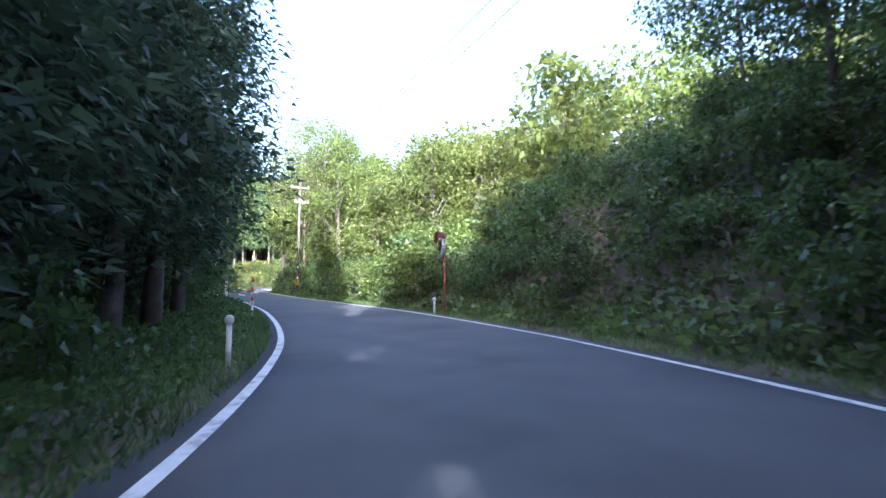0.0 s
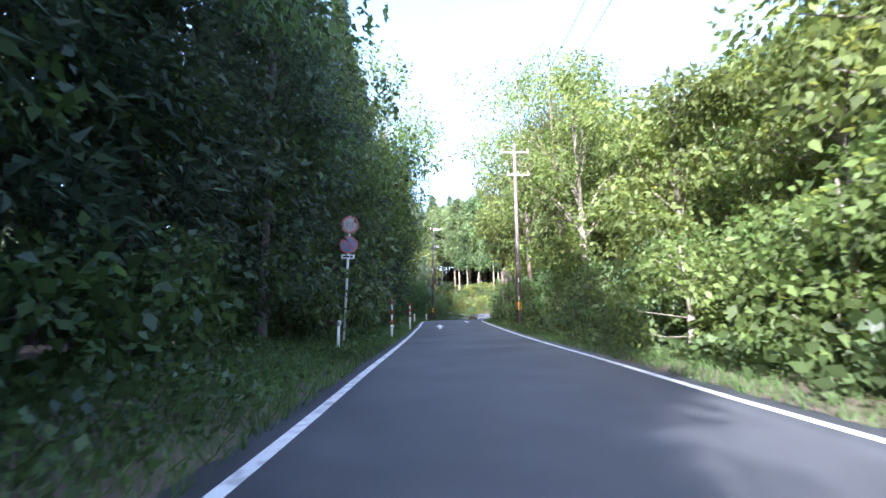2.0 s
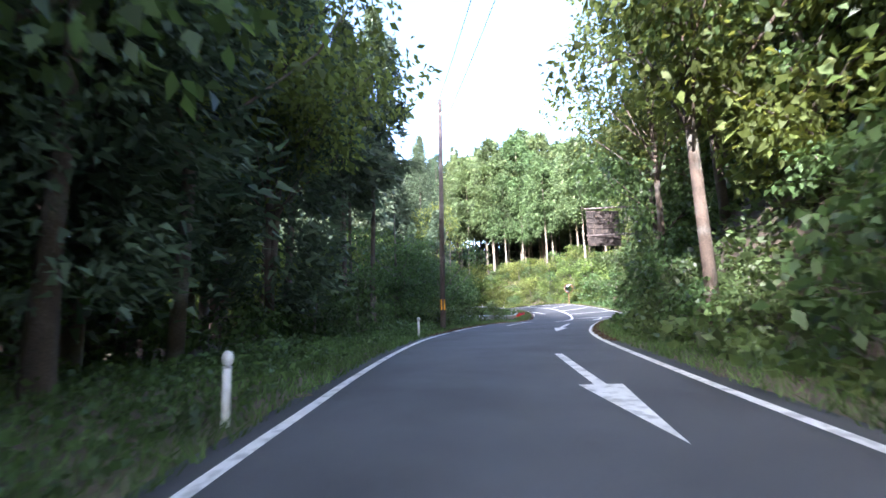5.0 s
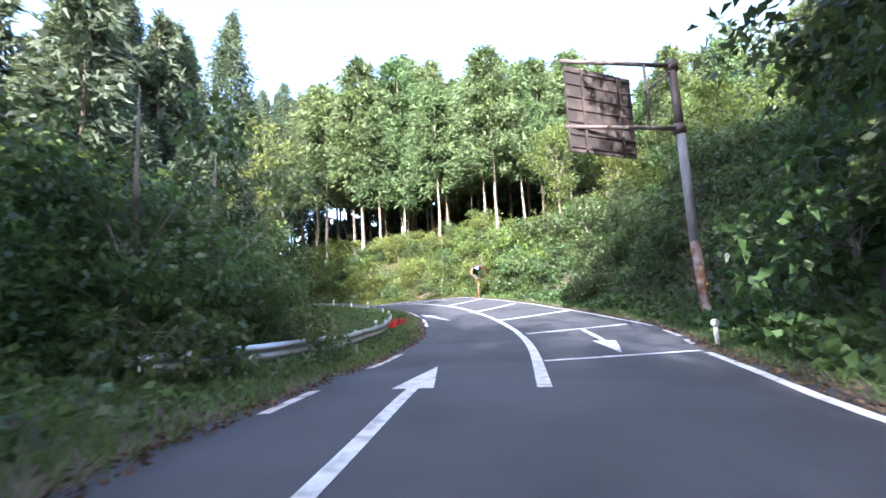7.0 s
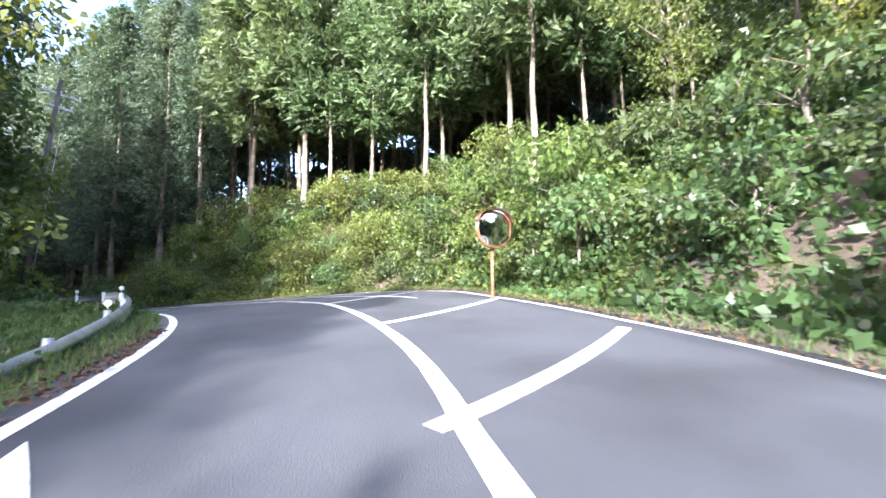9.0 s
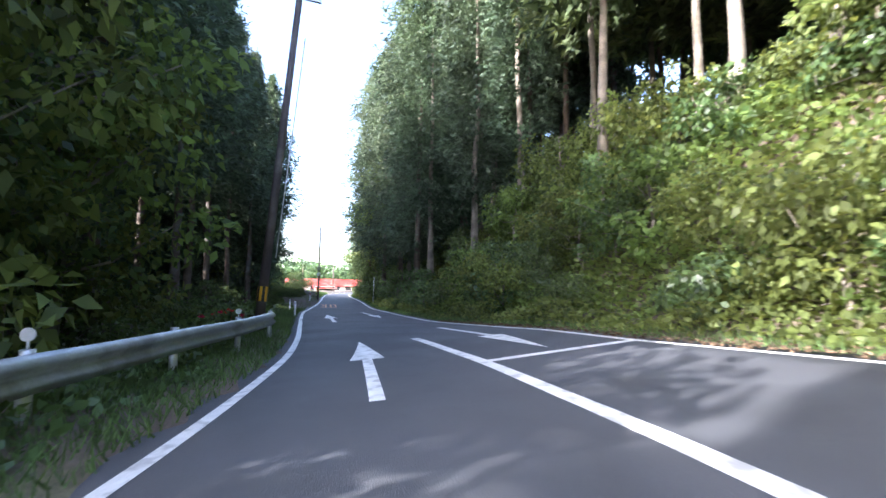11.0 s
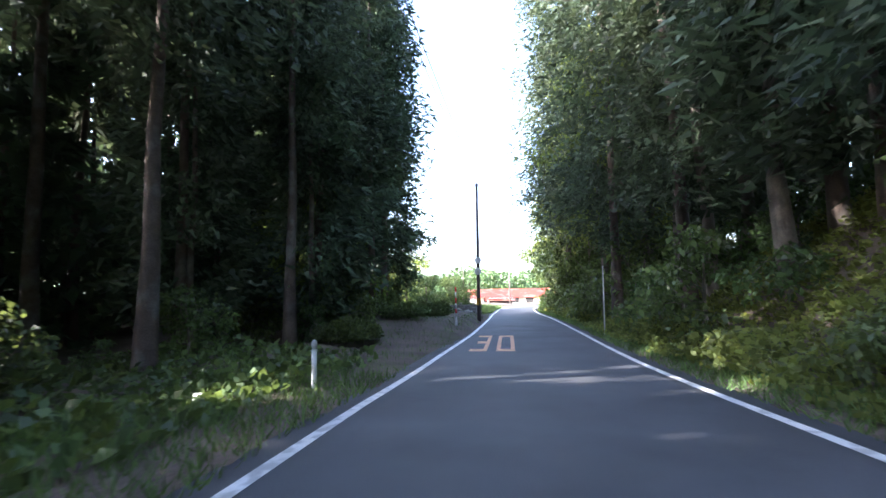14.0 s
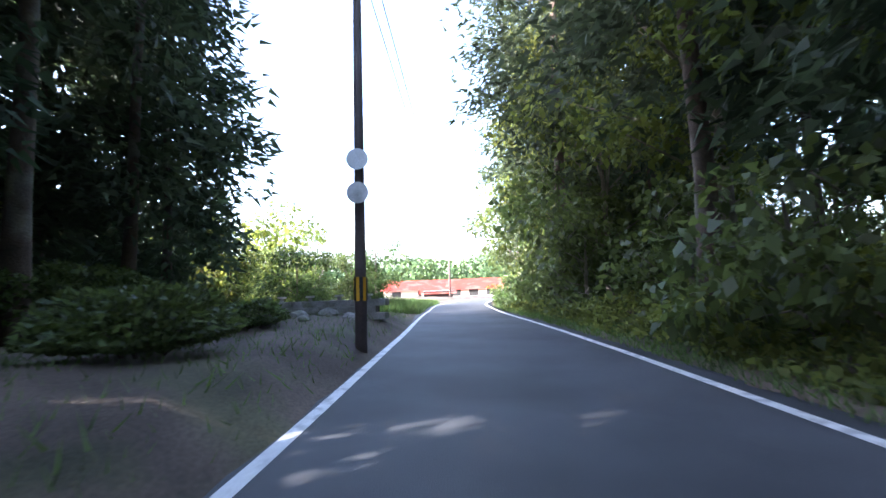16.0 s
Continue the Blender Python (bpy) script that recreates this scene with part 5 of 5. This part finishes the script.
# ---- ground cover ----


def cover(name, rng, n, s0, s1, d0, d1, edge, side, length, mat, label, upright=0.5, lift=0.25, clump=None):
    """Leaves or blades on the ground in a belt along the road."""
    s, d = rng.uniform(s0, s1, n), d0 + (d1 - d0) * rng.random(n)
    p = place(s, edge(s) + side * d)
    keep = np.ones(n, bool)
    s2, lat2, _ = stations(p)
    keep = (lat2 > left_edge(s2) + 0.25 if side > 0 else lat2 < right_edge(s2) - 0.25)
    p = p[keep]
    m = len(p)
    p[:, 2] = land(p) + rng.random(m) * lift * np.clip(0.4 + waves(p[:, 0], p[:, 1], 0.9, 5), 0.1, None)
    dirs = rng.normal(0, 1, (m, 3))
    dirs[:, 2] = np.abs(dirs[:, 2]) * 0.5 + upright
    size = rng.uniform(0.6, 1.3, m) * length
    v, f = (leaves(rng, p, dirs, size, size * 0.65, 0.1) if upright < 1 else sprays(rng, p, dirs, size, size * 0.10))
    ob = new(name, mesh_of(name, v, f, mat))
    return tagged(ob, label, name.replace("_", " "), kind="stuff")


cover("bank_plants", np.random.default_rng(1), 52000, -10, 76, 0.9, 10, right_edge, -1, 0.27, BANK, "leafy plants and creepers covering the roadside bank", 0.3, 0.6)
cover("bank_plants", np.random.default_rng(2), 42000, 70, 108, 0.8, 10, right_edge, -1, 0.27, BANK, "creepers and leaves on the steep bank", 0.3, 0.6)
cover("bank_plants", np.random.default_rng(3), 115000, 102, 186, 0.7, 9, right_edge, -1, 0.17, BROAD, "bright green creepers covering the sunlit bank", 0.3, 0.6)
cover("verge_plants", np.random.default_rng(4), 60000, -10, 120, 0.7, 6, left_edge, 1, 0.13, BANK, "low leafy plants on the verge", 0.4, 0.4)
cover("verge_plants", np.random.default_rng(7), 16000, 112, 150, 1.2, 8, left_edge, 1, 0.20, BANK, "low leafy plants under the cedars", 0.4, 0.4)
cover("grass", np.random.default_rng(5), 105000, -10, 148, 0.25, 3.6, left_edge, 1, 0.30, GRASS, "grass on the verge", 1.6, 0.02)
cover("bank_plants", np.random.default_rng(9), 16000, 184, 214, 0.7, 6, right_edge, -1, 0.3, BANK, "leafy plants at the foot of the roadside trees", 0.3, 0.6)
cover("grass", np.random.default_rng(8), 5000, 148, 185, 0.25, 5.0, left_edge, 1, 0.22, GRASS, "thin grass on the bare verge", 1.6, 0.02)
cover("grass", np.random.default_rng(6), 85000, -10, 190, 0.30, 2.6, right_edge, -1, 0.30, GRASS, "grass along the foot of the bank", 1.6, 0.02)


cover("tall_grass", np.random.default_rng(12), 7000, 182, 200, 0.3, 4.5, left_edge, 1, 0.85, GRASS, "clump of tall pale grass beside the road", 1.6, 0.02)
# Lighter BROAD leaf colour makes up for missing light on this bank.
cover("bank_plants", np.random.default_rng(13), 46000, 103, 136, 1.6, 7, right_edge, -1, 0.20, BROAD, "broad leaves hanging over the roadside bank", 0.15, 0.9)
LITTER = leaf_material("fallen_leaves", (0.115, 0.078, 0.045), (0.13, 0.08, 0.04), 0.8, 0.15)


def fallen_leaves(seed, n, s0, s1, edge, side):
    """Brown leaves and needles blown along the edge of the asphalt."""
    r = np.random.default_rng(seed)
    s = r.uniform(s0, s1, n)
    d = np.abs(r.normal(0.0, 0.3, n)) + 0.06
    p = place(s, edge(s) + side * d, 0.012)
    p[:, 2] += np.maximum(d, 0) * 0.05 + r.random(n) * 0.02
    dirs = r.normal(0, 1, (n, 3)) * np.array([1, 1, 0.15])
    v, f = leaves(r, p, dirs, r.uniform(0.04, 0.11, n), 0.045, 0.0)
    tagged(new("fallen_leaves", mesh_of("fallen_leaves", v, f, LITTER)), "brown fallen leaves along the edge of the road", "fallen leaves", kind="stuff")


fallen_leaves(31, 5000, 66, 130, right_edge, -1)
fallen_leaves(32, 2500, 70, 104, left_edge, 1)



# ---- red spider lilies, clipped bushes, stones ----


def lilies(x, y, n, seed, spread):
    r = np.random.default_rng(seed)
    z = on_land(x, y)
    t = thing("spider_lilies", pose(x, y, z), "clump of bright red spider lilies on the verge", "flowers", "red flowers")
    for _ in range(n):
        a, b = r.normal(0, spread, 2)
        h = r.uniform(0.26, 0.42)
        dz = on_land(x + a, y + b) - z
        stem = part("stem", tube(bmesh.new(), (a, b, dz - 0.05), (a + r.normal(0, 0.03), b, dz + h), 0.006, 0.005, 5), GRASS, t)
        k = 26
        at = np.tile((a, b, dz + h), (k, 1)) + r.normal(0, 0.015, (k, 3))
        d = r.normal(0, 1, (k, 3))
        d[:, 2] = np.abs(d[:, 2]) * 0.6
        v, f = leaves(r, at, d, 0.11, 0.03, -0.1)
        part("flower", mesh_of("flower", v, f, RED_PETAL), RED_PETAL, stem, "red flower head")


lilies(*place(93.9, 2.65)[:2], 22, 1, 0.22)
lilies(-62.5, 101.6, 12, 3, 0.45)
lilies(-66.8, 101.8, 8, 4, 0.35)


def clipped_bush(x, y, rx, ry, h, seed):
    """A clipped dome of fine leaves over a few bare stems."""
    r = np.random.default_rng(seed)
    t = thing("clipped_bush", pose(x, y, on_land(x, y) - 0.05, 0, 0, heading(164)), "low flat-topped clipped bush on bare soil", "shrub", "clipped bushes")
    n = int(7000 * rx * ry / 1.5)
    d = r.normal(size=(n, 3))
    d /= np.linalg.norm(d, axis=1)[:, None]
    d[:, 2] = np.where(d[:, 2] < 0, d[:, 2] * 0.35, d[:, 2])
    k = r.uniform(0.72, 1.03, n)[:, None]
    lump = 1 + 0.09 * np.sin(d[:, :1] * 7 + seed) + 0.07 * np.sin(d[:, 1:2] * 9 + seed)
    p = d * k * np.array([rx, ry, h * 0.62]) * lump + np.array([0, 0, h * 0.40])
    v, f = sprays(r, p, d + r.normal(0, 0.6, (n, 3)), 0.11, 0.07)
    part("foliage", mesh_of("foliage", v, f, BANK), BANK, t)
    for k in range(4):
        a = k * 1.6 + seed
        part("stem", tube(bmesh.new(), (0.08 * math.cos(a), 0.08 * math.sin(a), -0.2), (rx * 0.4 * math.cos(a), ry * 0.4 * math.sin(a), h * 0.5), 0.035, 0.02, 7), BARK, t)


clipped_bush(*place(163.9, 3.9)[:2], 1.15, 1.3, 0.95, 5)
clipped_bush(*place(168.6, 4.4)[:2], 0.75, 0.85, 0.7, 6)
clipped_bush(*place(159.6, 4.6)[:2], 1.0, 1.1, 0.8, 7)
clipped_bush(*place(154.0, 5.4)[:2], 1.1, 1.3, 0.9, 8)


def hedge(s0, s1, lat, height, seed):
    """A long uneven hedge along the garden, one mass of small leaves on short stems."""
    r = np.random.default_rng(seed)
    x0, y0 = place((s0 + s1) / 2, lat)[:2]
    t = thing("hedge", pose(x0, y0, on_land(x0, y0)), "long uneven dark green garden hedge", "hedge")
    n = 16000
    q = r.uniform(s0, s1, n)
    side = r.uniform(-0.6, 0.6, n)
    w = place(q, lat + side)
    ground = land(w)
    top = height * (1 + 0.10 * np.sin(q * 1.7) + 0.06 * np.sin(q * 4.3 + 1)) * (1 - 0.35 * np.abs(side) ** 2)
    w[:, 2] = ground + 0.25 + (top - 0.25) * r.random(n) ** 0.5
    v, f = sprays(r, w - np.array([x0, y0, on_land(x0, y0)]), r.normal(0, 1, (n, 3)) + np.array([0, 0, 0.3]), 0.15, 0.09)
    part("foliage", mesh_of("foliage", v, f, BANK), BANK, t)
    for q in np.arange(s0 + 0.5, s1, 1.3):
        w = place(q, lat)
        w[2] = on_land(*w[:2])
        w = w - np.array([x0, y0, on_land(x0, y0)])
        part("stem", tube(bmesh.new(), (w[0], w[1], w[2] - 0.2), (w[0] + 0.1, w[1], w[2] + height * 0.7), 0.04, 0.02, 6), BARK, t)


hedge(156.5, 169.0, 7.4, 1.35, 21)


def boulder(x, y, size, seed):
    bm = bmesh.new()
    bmesh.ops.create_icosphere(bm, subdivisions=2, radius=size)
    noise.seed_set(seed)
    for v in bm.verts:
        v.co *= 1 + 0.28 * noise.noise(v.co / size * 1.3 + Vector((seed, 0, 0)))
        v.co.z *= 0.65
    ob = part("boulder", bm, STONE)
    ob.matrix_world = pose(x, y, on_land(x, y) + size * 0.12, 0, 0, seed * 40)
    tagged(ob, "weathered grey garden stone on bare soil", "stone", "garden stones")


for i, (s, lat, size) in enumerate(((170.4, 2.6, 0.2), (170.9, 3.3, 0.3), (170.5, 4.0, 0.24), (170.8, 4.9, 0.34), (169.6, 3.6, 0.18), (169.9, 2.3, 0.16), (168.4, 5.9, 0.25))):
    boulder(*place(s, lat)[:2], size, i + 1)


def low_wall(s, lat0, lat1, h):
    """A low block wall across the verge, with small pale lantern stones on top."""
    a, e = place(s, lat0), place(s + 0.8, lat1)
    turn = math.degrees(math.atan2(e[1] - a[1], e[0] - a[0]))
    t = thing("low_wall", pose(a[0], a[1], a[2] + 0.4, 0, 0, turn), "low dark stone block wall across the verge", "wall")
    length = math.hypot(e[0] - a[0], e[1] - a[1])
    n = int(length / 0.6)
    for row in range(3):
        for k in range(n):
            part("block", box(bmesh.new(), (0.005, -0.2, 0.005), (0.59, 0.2, h / 3 - 0.008), 0.012), STONE, t).matrix_basis = pose((k + 0.5 * (row % 2)) * 0.6, 0, row * h / 3)
    for k in range(4):
        x, y = a[0] + (e[0] - a[0]) * (k + 0.6) / 4.2, a[1] + (e[1] - a[1]) * (k + 0.6) / 4.2
        q = thing("stone_lantern", pose(x, y, a[2] + 0.4 + h, 0, 0, turn), "small pale stone lantern on the low wall", "lantern", "stone lanterns")
        part("post", box(bmesh.new(), (-0.05, -0.05, 0), (0.05, 0.05, 0.1), 0.01), STONE, q)
        part("cap", box(bmesh.new(), (-0.11, -0.11, 0.1), (0.11, 0.11, 0.16), 0.015), PALE_STONE, q, "pale cap stone")


PALE_STONE = material("pale_stone", (0.5, 0.49, 0.46), 0.8, spread=0.2, scale=3, fine=30)
low_wall(171.6, 1.65, 5.6, 0.62)
